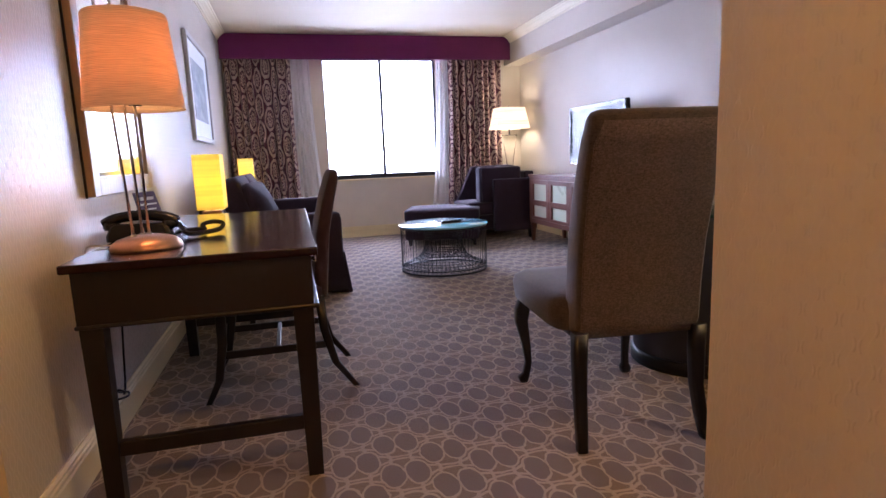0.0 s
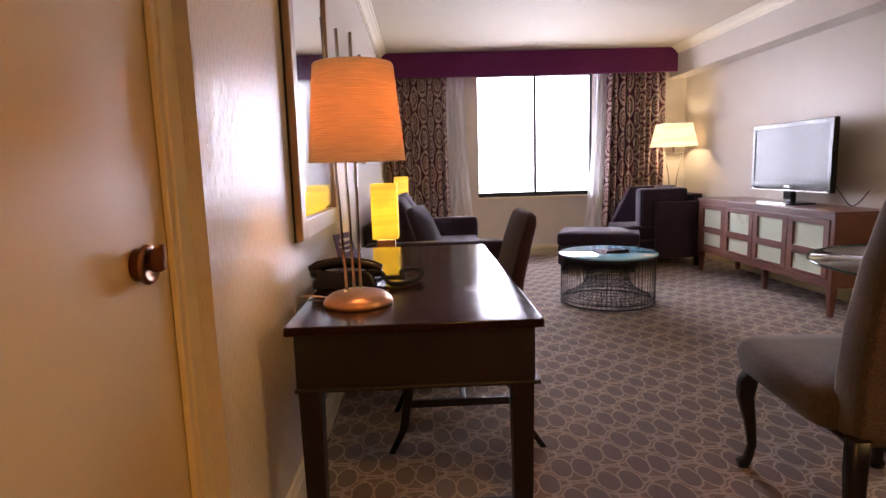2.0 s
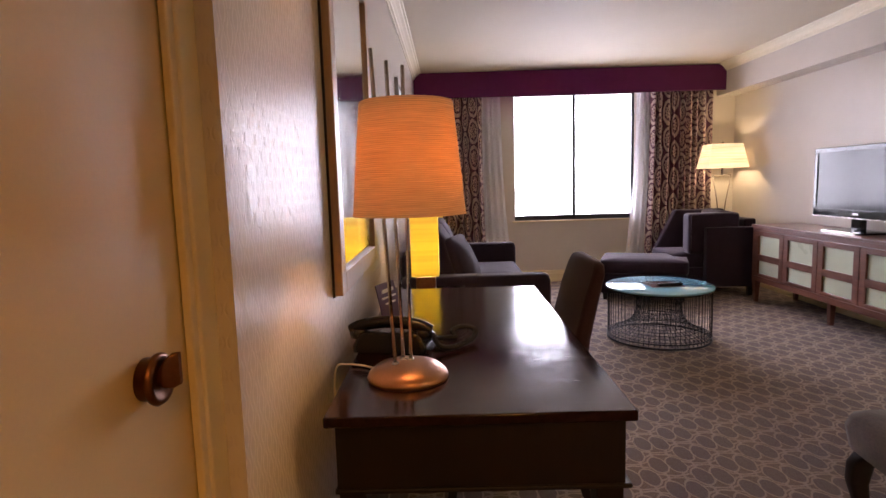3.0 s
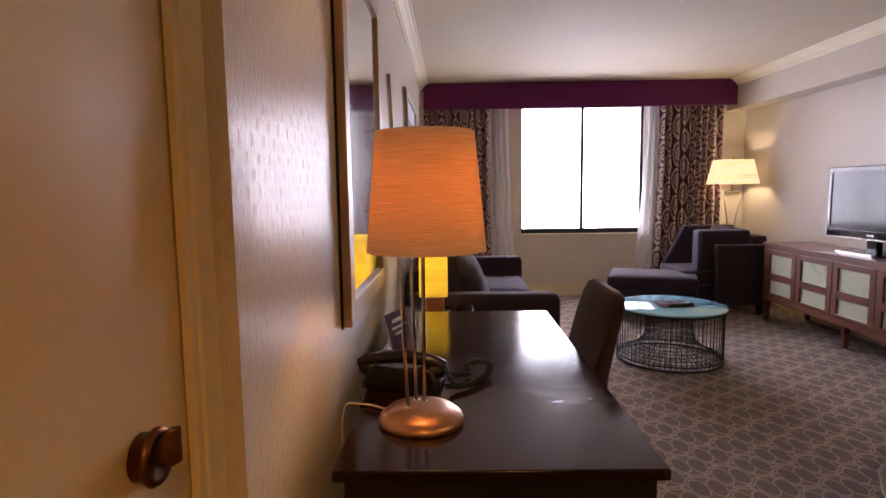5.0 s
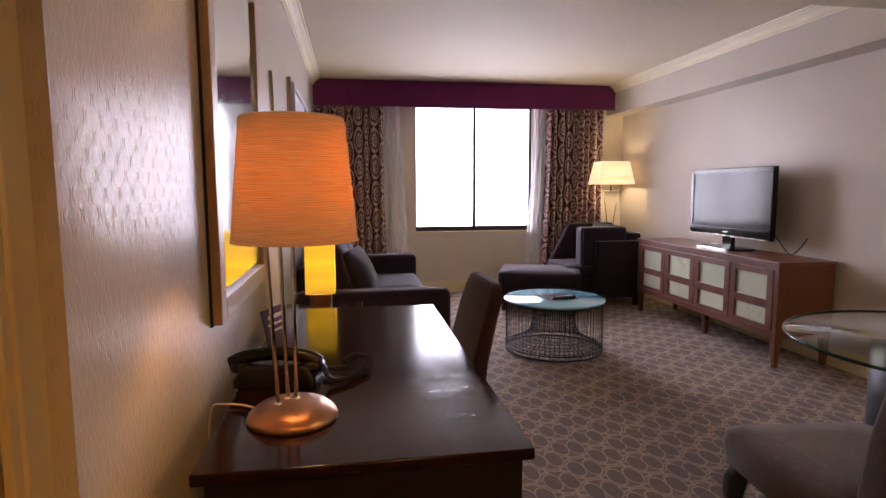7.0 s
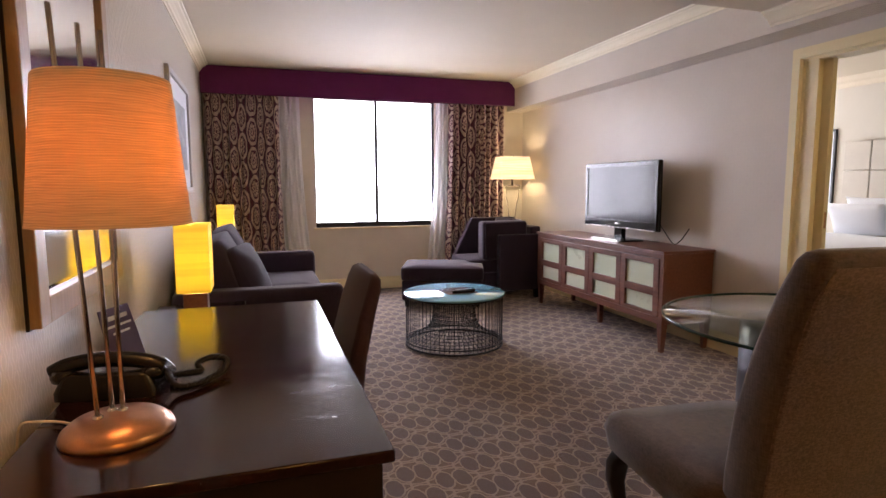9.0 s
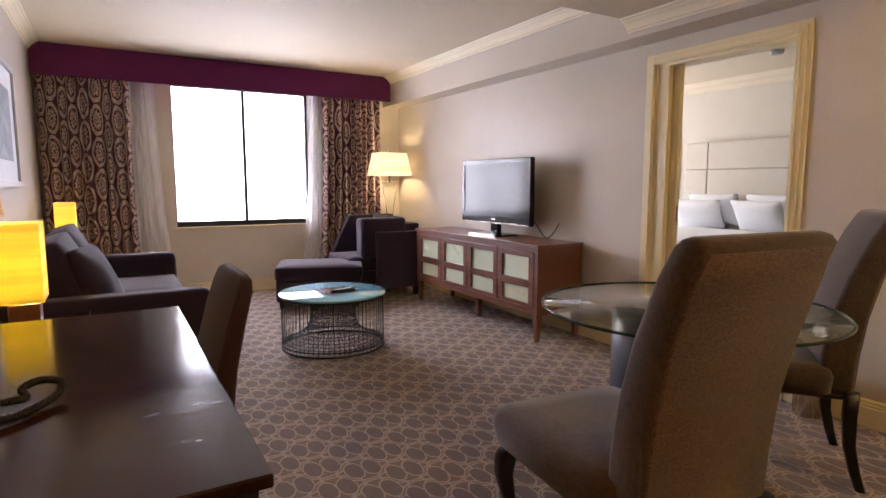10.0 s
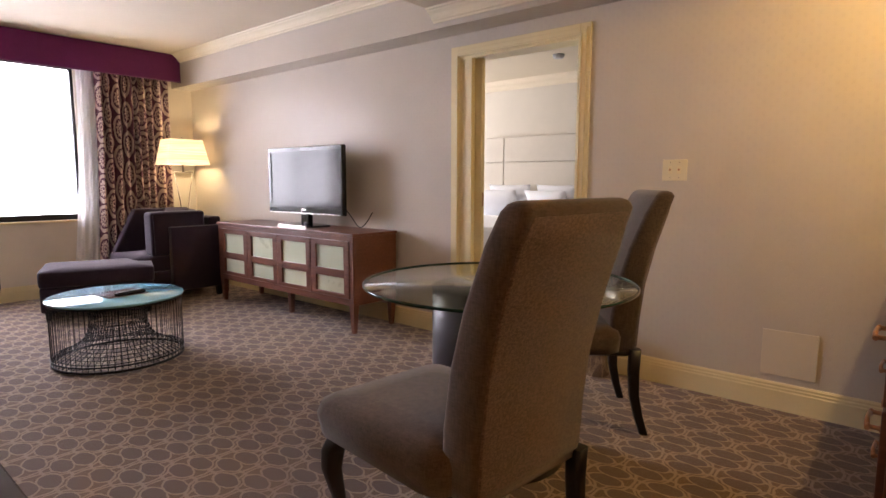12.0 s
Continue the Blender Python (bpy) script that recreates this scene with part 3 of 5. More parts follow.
def drape(name, x0, x1, z0, z1, y, folds, depth, material, seed, flare=(0.0, 0.0), thin=0.0):
    """A hanging cloth in soft folds; its UV runs in metres along the cloth."""
    rnd = random.Random(seed)
    n, m = folds * 12, 26
    amp = [depth * rnd.uniform(0.6, 1.25) for _ in range(folds + 1)]
    wid = [rnd.uniform(0.75, 1.3) for _ in range(folds)]
    total = sum(wid)
    xs, ys, run = [], [], [0.0]
    for i in range(n + 1):
        k = min(folds - 1, i // 12)
        f = (i - 12 * k) / 12
        xs.append((sum(wid[:k]) + wid[k] * f) / total)
        a = amp[k] * (1 - f) + amp[k + 1] * f
        ys.append(-a * (0.5 - 0.5 * math.cos(2 * math.pi * f)) + 0.006 * math.sin(9.0 * xs[-1] + seed))
    for i in range(n):
        run.append(run[-1] + math.hypot((xs[i + 1] - xs[i]) * (x1 - x0), ys[i + 1] - ys[i]))
    bm = bmesh.new()
    uv = bm.loops.layers.uv.new("cloth")
    grid = []
    for j in range(m + 1):
        v = j / m
        z = z1 + (z0 - z1) * v
        open_up = 0.55 + 0.45 * min(1.0, v * 3)
        row = []
        for i in range(n + 1):
            a = x0 + flare[0] * v ** 2
            b = x1 + flare[1] * v ** 2
            x = a + (b - a) * xs[i] + 0.006 * math.sin(5 * v + i * 0.23)
            row.append(bm.verts.new((x, y + ys[i] * open_up + 0.01 * v * math.sin(i * 0.35), z)))
        grid.append(row)
    for j in range(m):
        for i in range(n):
            f = bm.faces.new((grid[j][i], grid[j][i + 1], grid[j + 1][i + 1], grid[j + 1][i]))
            f.smooth = True
            for loop, (ii, jj) in zip(f.loops, ((i, j), (i + 1, j), (i + 1, j + 1), (i, j + 1))):
                loop[uv].uv = (run[ii], (z1 - z0) * (1 - jj / m))
    ob = new(name, mesh_of(name, bm, material))
    if thin:
        s = ob.modifiers.new("cloth", "SOLIDIFY")
        s.thickness, s.offset = thin, 0.0
    return ob


pelmet()
for x0, x1, seed in ((XL + 0.02, 0.235, 3), (2.225, 2.965, 8)):
    tagged(drape("curtain", x0, x1, 0.012, 2.40, 7.47, 10, 0.085, DRAPE, seed, (0, 0.03) if seed == 3 else (-0.06, 0.0), 0.003), "plum curtain patterned with cream medallions, drawn open", "curtain", "window curtains")
tagged(drape("sheer_curtain", 0.17, 0.46, 0.012, 2.40, 7.545, 5, 0.03, SHEER, 5, (0.0, 0.15)), "white sheer voile curtain, drawn aside", "sheer curtain", "sheer curtains")
tagged(drape("sheer_curtain", 2.09, 2.36, 0.012, 2.40, 7.545, 5, 0.03, SHEER, 6, (-0.15, 0.0)), "white sheer voile curtain, drawn aside", "sheer curtain", "sheer curtains")


# ---------- desk and what stands on it ----------
def tapered_leg(x, y, z, top, foot, lean=(0, 0)):
    return loft([rect(x + lean[0], y + lean[1], 0, foot, foot, 0.003), rect(x, y, z, top, top, 0.003)], smooth=False)


def writing_desk():
    ob = thing("writing_desk", "glossy espresso wood writing desk with scuffed top", "desk", pose(0, 0, 0))
    x0, x1, y0, y1 = -0.476, 0.219, 1.787, 3.305
    soften(part("desktop", boxes(((x0, y0, 0.724), (x1, y1, 0.75), 0.005)), ESPRESSO, ob), 0.001, 1)
    i = 0.022
    part("apron", boxes(((x0 + i, y0 + i, 0.572), (x1 - i, y0 + i + 0.02, 0.724)), ((x0 + i, y1 - i - 0.02, 0.572), (x1 - i, y1 - i, 0.724)), ((x0 + i, y0 + i + 0.02, 0.572), (x0 + i + 0.02, y1 - i - 0.02, 0.724))), ESPRESSO_LEG, ob)
    part("bottom_moulding", boxes(((x0 + 0.016, y0 + 0.016, 0.560), (x1 - 0.006, y1 - 0.016, 0.572), 0.004)), ESPRESSO_LEG, ob)
    for a, b in ((y0 + i + 0.045, 2.53), (2.54, y1 - i - 0.045)):
        d = part("drawer", boxes(((x1 - i - 0.02, a, 0.582), (x1 - i + 0.002, b, 0.714), 0.003)), ESPRESSO, ob)
        part("drawer_knob", lathe([(0, 0), (0.006, 0), (0.006, 0.012), (0.013, 0.018), (0.013, 0.024), (0, 0.027)], 16), CHROME, d, "small bright knob", pose(x1 - i + 0.002, (a + b) / 2, 0.65, 0, 90, 0))
    for x in (x0 + 0.055, x1 - 0.055):
        for y in (y0 + 0.055, y1 - 0.055):
            part("leg", tapered_leg(x, y, 0.56, 0.062, 0.048), ESPRESSO_LEG, ob)
    for y in (y0 + 0.055, y1 - 0.055):
        part("stretcher", boxes(((x0 + 0.08, y - 0.014, 0.158), (x1 - 0.08, y + 0.014, 0.204), 0.003)), ESPRESSO_LEG, ob)


def desk_lamp():
    cx, cy = -0.304, 2.04
    ob = thing("desk_lamp", "table lamp with orange raffia drum shade, lit", "lamp", pose(cx, cy, 0.75))
    part("base", lathe([(0, 0.0), (0.105, 0.0), (0.107, 0.006), (0.102, 0.018), (0.085, 0.032), (0.05, 0.042), (0, 0.046)], 48), BRONZE, ob, "domed copper bronze base")
    for foot, tip in (((-0.030, -0.020), (-0.060, -0.030, 0.835)), ((-0.012, 0.016), (-0.028, 0.020, 0.815)), ((0.008, 0.010), (0.014, 0.004, 0.80))):
        mid = [0.55 * f + 0.45 * q for f, q in zip(foot, tip)]
        part("rod", tube([(*foot, 0.030), (*mid, 0.40), tip], 0.0048, 10), CHROME, ob, "thin bright metal rod")
        part("rod_collar", lathe([(0, 0.038), (0.010, 0.038), (0.010, 0.047), (0.006, 0.050), (0, 0.050)], 14, foot), CHROME, ob)
    sx, sy = 0.022, -0.03
    bm = lathe([(0.142, 0.430), (0.140, 0.435), (0.115, 0.700), (0.112, 0.705), (0.109, 0.700), (0.134, 0.435), (0.142, 0.430)], 64, (sx, sy))
    part("shade", bm, ORANGE_SHADE, ob, "orange woven raffia shade")
    bm = tube([(sx + 0.111 * math.cos(2 * math.pi * k / 40), sy + 0.111 * math.sin(2 * math.pi * k / 40), 0.692) for k in range(40)], 0.003, 6, closed=True)
    for k in range(3):
        a = 2 * math.pi * k / 3 + 0.4
        tube([(sx, sy, 0.66), (sx + 0.108 * math.cos(a), sy + 0.108 * math.sin(a), 0.692)], 0.0025, 6, bm)
    part("shade_carrier", bm, CHROME, ob)
    part("bulb_socket", lathe([(0, 0.44), (0.018, 0.44), (0.018, 0.50), (0, 0.50)], 16, (sx, sy)), CHROME, ob)
    lamp("desk_lamp_bulb", "POINT", pose(cx + sx, cy + sy, 0.75 + 0.56), 8.0, (1.0, 0.50, 0.16), radius=0.03)
    pts = [(-0.40, 2.10, 0.757), (-0.44, 2.13, 0.756), (-0.48, 2.14, 0.757), (-0.512, 2.15, 0.75), (-0.525, 2.16, 0.70), (-0.528, 2.17, 0.62)]
    single("lamp_cord", tube(smooth_line(pts), 0.0028, 6), WHITE_CORD, "ivory lamp cord running over the desk edge", "cord")
    pts = [(-0.545, 2.60, 0.60), (-0.544, 2.53, 0.42), (-0.543, 2.49, 0.29), (-0.535, 2.43, 0.17), (-0.525, 2.37, 0.155), (-0.515, 2.34, 0.175), (-0.53, 2.32, 0.19), (-0.535, 2.36, 0.165), (-0.52, 2.40, 0.15), (-0.51, 2.36, 0.148), (-0.53, 2.30, 0.16)]
    single("cable_bundle", tube(smooth_line(pts), 0.004, 6), RUBBER, "black cable with a knotted loop under the desk", "cable")


def smooth_line(pts, steps=6):
    """Catmull-Rom points along a polyline."""
    p = [Vector(q) for q in pts]
    out = []
    for i in range(len(p) - 1):
        a, b, c, d = p[max(i - 1, 0)], p[i], p[i + 1], p[min(i + 2, len(p) - 1)]
        for k in range(steps):
            t = k / steps
            out.append(0.5 * ((2 * b) + (c - a) * t + (2 * a - 5 * b + 4 * c - d) * t ** 2 + (3 * b - a - 3 * c + d) * t ** 3))
    out.append(p[-1])
    return out


def telephone():
    m = pose(-0.365, 2.345, 0.75, 0, 0, 82)
    ob = thing("telephone", "black desk telephone with coiled handset cord", "telephone", m)
    bm = loft([rect(0, 0, 0, 0.19, 0.23, 0.02), rect(0, 0, 0.02, 0.19, 0.23, 0.02), rect(-0.012, 0.0, 0.055, 0.155, 0.20, 0.02), rect(-0.02, 0.0, 0.062, 0.13, 0.18, 0.02)])
    soften(part("body", bm, BLACK_PLASTIC, ob), 0.004, 2)
    bm = bmesh.new()
    for i in range(4):
        for j in range(3):
            box(bm, (0.01 + 0.018 * j, -0.045 + 0.022 * i, 0.05), (0.022 + 0.018 * j, -0.03 + 0.022 * i, 0.066 - 0.004 * j), 0.002)
    part("keypad", bm, GREY_PLASTIC, ob, "rows of small grey keys")
    part("face_card", boxes(((0.02, 0.055, 0.046), (0.078, 0.10, 0.058))), plain("pale printed card", (0.6, 0.58, 0.5), 0.5), ob, "pale printed face card")
    line = smooth_line([(-0.055, -0.125, 0.062), (-0.055, -0.09, 0.078), (-0.055, -0.03, 0.088), (-0.055, 0.03, 0.088), (-0.055, 0.09, 0.078), (-0.055, 0.125, 0.062)])
    bm = tube(line, 0.019, 14)
    lathe([(0, 0.04), (0.026, 0.04), (0.03, 0.052), (0.026, 0.068), (0, 0.07)], 20, (-0.055, -0.10), bm)
    lathe([(0, 0.04), (0.026, 0.04), (0.03, 0.052), (0.026, 0.068), (0, 0.07)], 20, (-0.055, 0.10), bm)
    part("handset", bm, BLACK_PLASTIC, ob, "arched black handset")
    path = smooth_line([(-0.055, -0.13, 0.05), (-0.075, -0.155, 0.02), (-0.06, -0.19, 0.013), (-0.01, -0.225, 0.014), (0.04, -0.245, 0.018), (0.075, -0.245, 0.034), (0.085, -0.205, 0.040), (0.06, -0.175, 0.032), (0.045, -0.185, 0.016), (0.02, -0.165, 0.02), (0.01, -0.118, 0.02)], 60)
    coil = []
    for k, q in enumerate(path):
        way = (path[min(k + 1, len(path) - 1)] - path[max(k - 1, 0)]).normalized()
        side = way.cross(Vector((0, 0, 1))).normalized()
        a = k * 1.1
        coil.append(q + side * 0.007 * math.cos(a) + Vector((0, 0, 0.007 * math.sin(a))))
    part("coiled_cord", tube(coil, 0.0028, 5), RUBBER, ob, "tightly coiled black cord")
    card = thing("tent_card", "purple printed hotel tent card leaning on the wall", "tent card", pose(-0.383, 2.565, 0.75, 0, 0, -22))
    purple = plain("purple printed card", (0.075, 0.045, 0.11), 0.35, vary=0.2, scale=20)
    part("card_panel", loft([rect(0.0, 0, 0.001, 0.004, 0.15), rect(-0.042, 0, 0.16, 0.004, 0.13)], smooth=False), purple, card)
    bm = bmesh.new()
    for k, (w, h) in enumerate(((0.08, 0.012), (0.10, 0.006), (0.07, 0.006))):
        z = 0.128 - 0.02 * k
        box(bm, (-z * 0.263 + 0.0025, -w / 2, z), (-z * 0.263 + 0.006, w / 2, z + h))
    part("printed_lines", bm, LINEN, card, "pale unreadable lines of print")
    part("printed_picture", boxes(((-0.009, -0.035, 0.035), (-0.004, 0.035, 0.085))), GREY_PLASTIC, card, "pale picture on the card", pose(0, 0, 0, 0, -14.7, 0))


# ---------- chairs ----------
def bowed_leg(points, sizes):
    secs = []
    for (x, y, z), w in zip(points, sizes):
        secs.append(rect(x, y, z, w, w, w * 0.25))
    return loft(secs)


def dining_chair(m):
    """A tall upholstered parsons chair on cabriole legs; it faces its own +y."""
    ob = thing("dining_chair", "brown tweed high-back dining chair on dark curved legs", "dining chair", m, "chairs at the glass table")
    secs = []
    for z, w, d, cy in ((0.375, 0.48, 0.53, 0.085), (0.39, 0.530, 0.575, 0.09), (0.455, 0.545, 0.595, 0.095), (0.487, 0.525, 0.575, 0.095), (0.505, 0.455, 0.50, 0.095), (0.511, 0.30, 0.34, 0.095)):
        secs.append(rect(-0.008, cy, z, w, d, 0.075 if z < 0.5 else 0.05))
    part("seat", loft(secs), SEAT_CLOTH, ob, "padded grey-brown seat")
    rear = ((0.375, 0.440, -0.262), (0.42, 0.450, -0.272), (0.55, 0.450, -0.280), (0.70, 0.452, -0.298), (0.86, 0.455, -0.334), (1.02, 0.456, -0.384), (1.098, 0.452, -0.412))
    secs = []
    for (z, w, y), d in zip(rear, (0.10, 0.125, 0.13, 0.125, 0.115, 0.10, 0.085)):
        secs.append(rect(0, y + d / 2, z, w, d, 0.022))
    secs += [rect(0, -0.372, 1.115, 0.436, 0.062, 0.022), rect(0, -0.372, 1.122, 0.40, 0.03, 0.012)]
    part("backrest", loft(secs), SEAT_CLOTH, ob, "tall padded back with rolled top")
    part("rear_panel", loft([rect(0, y + 0.006, z, w - 0.024, 0.018, 0.006) for z, w, y in rear[:-1]] + [rect(0, -0.402, 1.088, 0.395, 0.016, 0.006)]), DINING_CLOTH, ob, "speckled brown tweed rear panel")
    for s in (-1, 1):
        x = 0.225 * s
        pts = [(x, 0.285, 0.40), (x * 1.08, 0.31, 0.34), (x * 1.10, 0.315, 0.28), (x * 1.03, 0.30, 0.18), (x * 1.0, 0.292, 0.10), (x * 1.03, 0.302, 0.045), (x * 1.07, 0.318, 0.02), (x * 1.07, 0.318, 0.0)]
        part("front_leg", bowed_leg(pts, (0.062, 0.062, 0.054, 0.036, 0.028, 0.030, 0.046, 0.036)), ESPRESSO_LEG, ob, "dark cabriole leg with pad foot")
        x = 0.215 * s
        pts = [(x, -0.265, 0.40), (x, -0.262, 0.30), (x, -0.268, 0.18), (x * 1.02, -0.29, 0.08), (x * 1.05, -0.315, 0.0)]
        part("rear_leg", bowed_leg(pts, (0.052, 0.050, 0.044, 0.040, 0.036)), ESPRESSO_LEG, ob, "dark sabre rear leg")
    part("seat_rail", boxes(((-0.225, -0.24, 0.365), (0.225, 0.29, 0.39), 0.01)), ESPRESSO_LEG, ob)
    return ob


def desk_chair(m):
    ob = thing("desk_chair", "plum brown upholstered desk chair pushed under the desk", "desk chair", m)
    secs = [rect(0, 0.02, z, w, d, 0.04) for z, w, d in ((0.40, 0.44, 0.44), (0.42, 0.46, 0.46), (0.465, 0.46, 0.46), (0.485, 0.42, 0.42), (0.49, 0.3, 0.3))]
    part("seat", loft(secs), DESK_CHAIR_CLOTH, ob)
    secs = []
    for z, w, y, d in ((0.42, 0.42, -0.20, 0.055), (0.55, 0.43, -0.208, 0.06), (0.70, 0.435, -0.225, 0.058), (0.84, 0.43, -0.258, 0.052), (0.92, 0.42, -0.282, 0.046), (0.953, 0.38, -0.290, 0.036), (0.966, 0.28, -0.292, 0.02)):
        secs.append(rect(0, y, z, w, d, min(0.018, d * 0.4)))
    part("backrest", loft(secs), DESK_CHAIR_CLOTH, ob, "curved upholstered back with rounded top")
    for s in (-1, 1):
        x = 0.20 * s
        part("front_leg", bowed_leg([(x, 0.22, 0.41), (x, 0.225, 0.25), (x, 0.25, 0.10), (x * 1.02, 0.30, 0.0)], (0.042, 0.038, 0.032, 0.026)), ESPRESSO_LEG, ob)
        part("rear_leg", bowed_leg([(x, -0.19, 0.43), (x, -0.20, 0.28), (x, -0.24, 0.12), (x * 1.02, -0.325, 0.0)], (0.042, 0.038, 0.034, 0.028)), ESPRESSO_LEG, ob)
        part("side_stretcher", boxes(((x - 0.009, -0.22, 0.19), (x + 0.009, 0.235, 0.222), 0.003)), ESPRESSO_LEG, ob)
    part("cross_stretcher", boxes(((-0.19, -0.01, 0.195), (0.19, 0.01, 0.22), 0.003)), ESPRESSO_LEG, ob)
    part("seat_rail", boxes(((-0.215, -0.20, 0.375), (0.215, 0.235, 0.405), 0.006)), ESPRESSO_LEG, ob)


# ---------- tables ----------
def wire_table():
    ob = thing("coffee_table", "round black wire coffee table with pale glass top", "coffee table", pose(1.435, 4.965, 0))
    R, H = 0.382, 0.405
    part("tabletop", lathe([(0, H), (0.393, H), (0.400, H + 0.004), (0.400, H + 0.012), (0.395, H + 0.016), (0, H + 0.016)], 72), TABLE_GLASS, ob, "pale blue-green back-painted glass")
    for z, r in ((H - 0.008, R), (0.012, R), (0.045, R + 0.002)):
        part("rim_hoop", tube([(r * math.cos(2 * math.pi * k / 72), r * math.sin(2 * math.pi * k / 72), z) for k in range(72)], 0.008 if z != 0.045 else 0.005, 8, closed=True), WIRE, ob)
    wire = mesh_of("wire", tube([(R, 0, 0.012), (R, 0, 0.2), (R, 0, H - 0.008)], 0.0021, 6), WIRE)
    for k in range(66):
        w = new("wire", wire)
        w.parent, w.matrix_local = ob, pose(0, 0, 0, 0, 0, 360 / 66 * k)
    prof = [(0.385, 0.03), (0.35, 0.055), (0.29, 0.088), (0.235, 0.12), (0.195, 0.16), (0.175, 0.21), (0.168, 0.27), (0.175, 0.33), (0.20, 0.37), (0.22, 0.395)]
    core = mesh_of("core_wire", tube(smooth_line([(r, 0, z) for r, z in prof], 3), 0.0023, 6), WIRE)
    for k in range(60):
        w = new("core_wire", core)
        w.parent, w.matrix_local = ob, pose(0, 0, 0, 0, 0, 6 * k)
    for r, z in ((0.355, 0.052), (0.325, 0.069), (0.295, 0.085), (0.265, 0.102), (0.237, 0.119), (0.212, 0.142), (0.194, 0.165), (0.182, 0.19), (0.174, 0.22), (0.169, 0.25), (0.168, 0.28), (0.171, 0.31), (0.178, 0.335)):
        part("core_hoop", tube([(r * math.cos(2 * math.pi * k / 48), r * math.sin(2 * math.pi * k / 48), z) for k in range(48)], 0.0023, 6, closed=True), WIRE, ob)
    top = H + 0.016
    mag = thing("magazine", "glossy magazine lying on the glass table", "magazine", pose(1.46, 4.97, top, 0, 0, 4))
    part("page_block", boxes(((-0.125, -0.12, 0.0), (0.125, 0.12, 0.003))), GREY_PLASTIC, mag)
    part("cover", boxes(((-0.127, -0.122, 0.003), (0.127, 0.122, 0.0045))), cover_print(), mag, "dark printed cover")
    rem = thing("remote_control", "black remote control lying on the magazine", "remote control", pose(1.49, 4.885, top + 0.0046, 0, 0, 14))
    part("remote_body", loft([rect(0, 0, 0, 0.19, 0.05, 0.012), rect(0, 0, 0.012, 0.195, 0.054, 0.014), rect(0, 0, 0.022, 0.18, 0.042, 0.012)]), BLACK_PLASTIC, rem)
    bm = bmesh.new()
    for i in range(8):
        for j in range(3):
            box(bm, (-0.075 + 0.019 * i, -0.014 + 0.011 * j, 0.021), (-0.064 + 0.019 * i, -0.008 + 0.011 * j, 0.0245))
    part("remote_keys", bm, GREY_PLASTIC, rem)


def cover_print():
    n = Nodes("magazine cover")
    v = n.noise(11.0, 5, 0.7)
    n.set(Base_Color=n.ramp(v, [(0.32, (0.03, 0.03, 0.05)), (0.48, (0.16, 0.07, 0.06)), (0.58, (0.10, 0.12, 0.18)), (0.7, (0.55, 0.5, 0.42))]), Roughness=0.25)
    return n.mat


def glass_table():
    ob = thing("dining_table", "round clear glass dining table on a dark drum", "dining table", pose(1.965, 2.30, 0))
    part("tabletop", lathe([(0, 0.7385), (0.5545, 0.7385), (0.5545, 0.7495), (0, 0.7495)], 96), CLEAR, ob, "clear glass top")
    part("glass_edge", lathe([(0.555, 0.738), (0.559, 0.738), (0.562, 0.741), (0.562, 0.747), (0.559, 0.75), (0.555, 0.75), (0.555, 0.738)], 96), EDGE_GLASS, ob, "dark green polished glass edge")
    part("drum", lathe([(0, 0.06), (0.272, 0.06), (0.275, 0.063), (0.275, 0.728), (0.272, 0.731), (0, 0.731)], 64), DRUM, ob, "dark laminate drum pedestal")
    part("plinth", lathe([(0, 0.0), (0.285, 0.0), (0.285, 0.055), (0.28, 0.06), (0, 0.06)], 64), ESPRESSO_LEG, ob, "dark plinth ring")
    for k in range(4):
        a = radians(45 + 90 * k)
        part("bumper", lathe([(0, 0.731), (0.015, 0.731), (0.015, 0.738), (0, 0.738)], 16, (0.2 * math.cos(a), 0.2 * math.sin(a))), RUBBER, ob)


# ---------- sofa, armchair ----------
def cushion(w, d, h, r=0.05, puff=0.02):
    secs = []
    for k, (g, z) in enumerate(((0.86, 0.0), (0.97, 0.12), (1.0, 0.35), (1.0, 0.65), (0.97, 0.88), (0.86, 1.0))):
        secs.append(rect(0, 0, h * z, w - (1 - g) * 2.2 * r, d - (1 - g) * 2.2 * r, r))
    secs.append(rect(0, 0, h + puff * 0.7, (w - r) * 0.62, (d - r) * 0.62, r))
    secs.append(rect(0, 0, h + puff, (w - r) * 0.3, (d - r) * 0.3, r * 0.5))
    return loft(secs)


def pillow(w, d, n=14):
    """A stuffed pillow with pinched corners."""
    bm = bmesh.new()
    sides = []
    for s in (1, -1):
        grid = []
        for i in range(n + 1):
            row = []
            for j in range(n + 1):
                u, v = 2 * i / n - 1, 2 * j / n - 1
                h = 0.085 * (max(0.0, (1 - u * u) * (1 - v * v))) ** 0.42
                h += 0.006 * math.sin(7 * u + 3 * v) * (1 - u * u) * (1 - v * v)
                row.append(bm.verts.new((u * w / 2 * (1 - 0.06 * (1 - v * v) * u * u), v * d / 2 * (1 - 0.06 * (1 - u * u) * v * v), s * h)))
            grid.append(row)
        for i in range(n):
            for j in range(n):
                bm.faces.new((grid[i][j], grid[i + 1][j], grid[i + 1][j + 1], grid[i][j + 1])).smooth = True
    bmesh.ops.remove_doubles(bm, verts=bm.verts, dist=0.0004)
    return bm


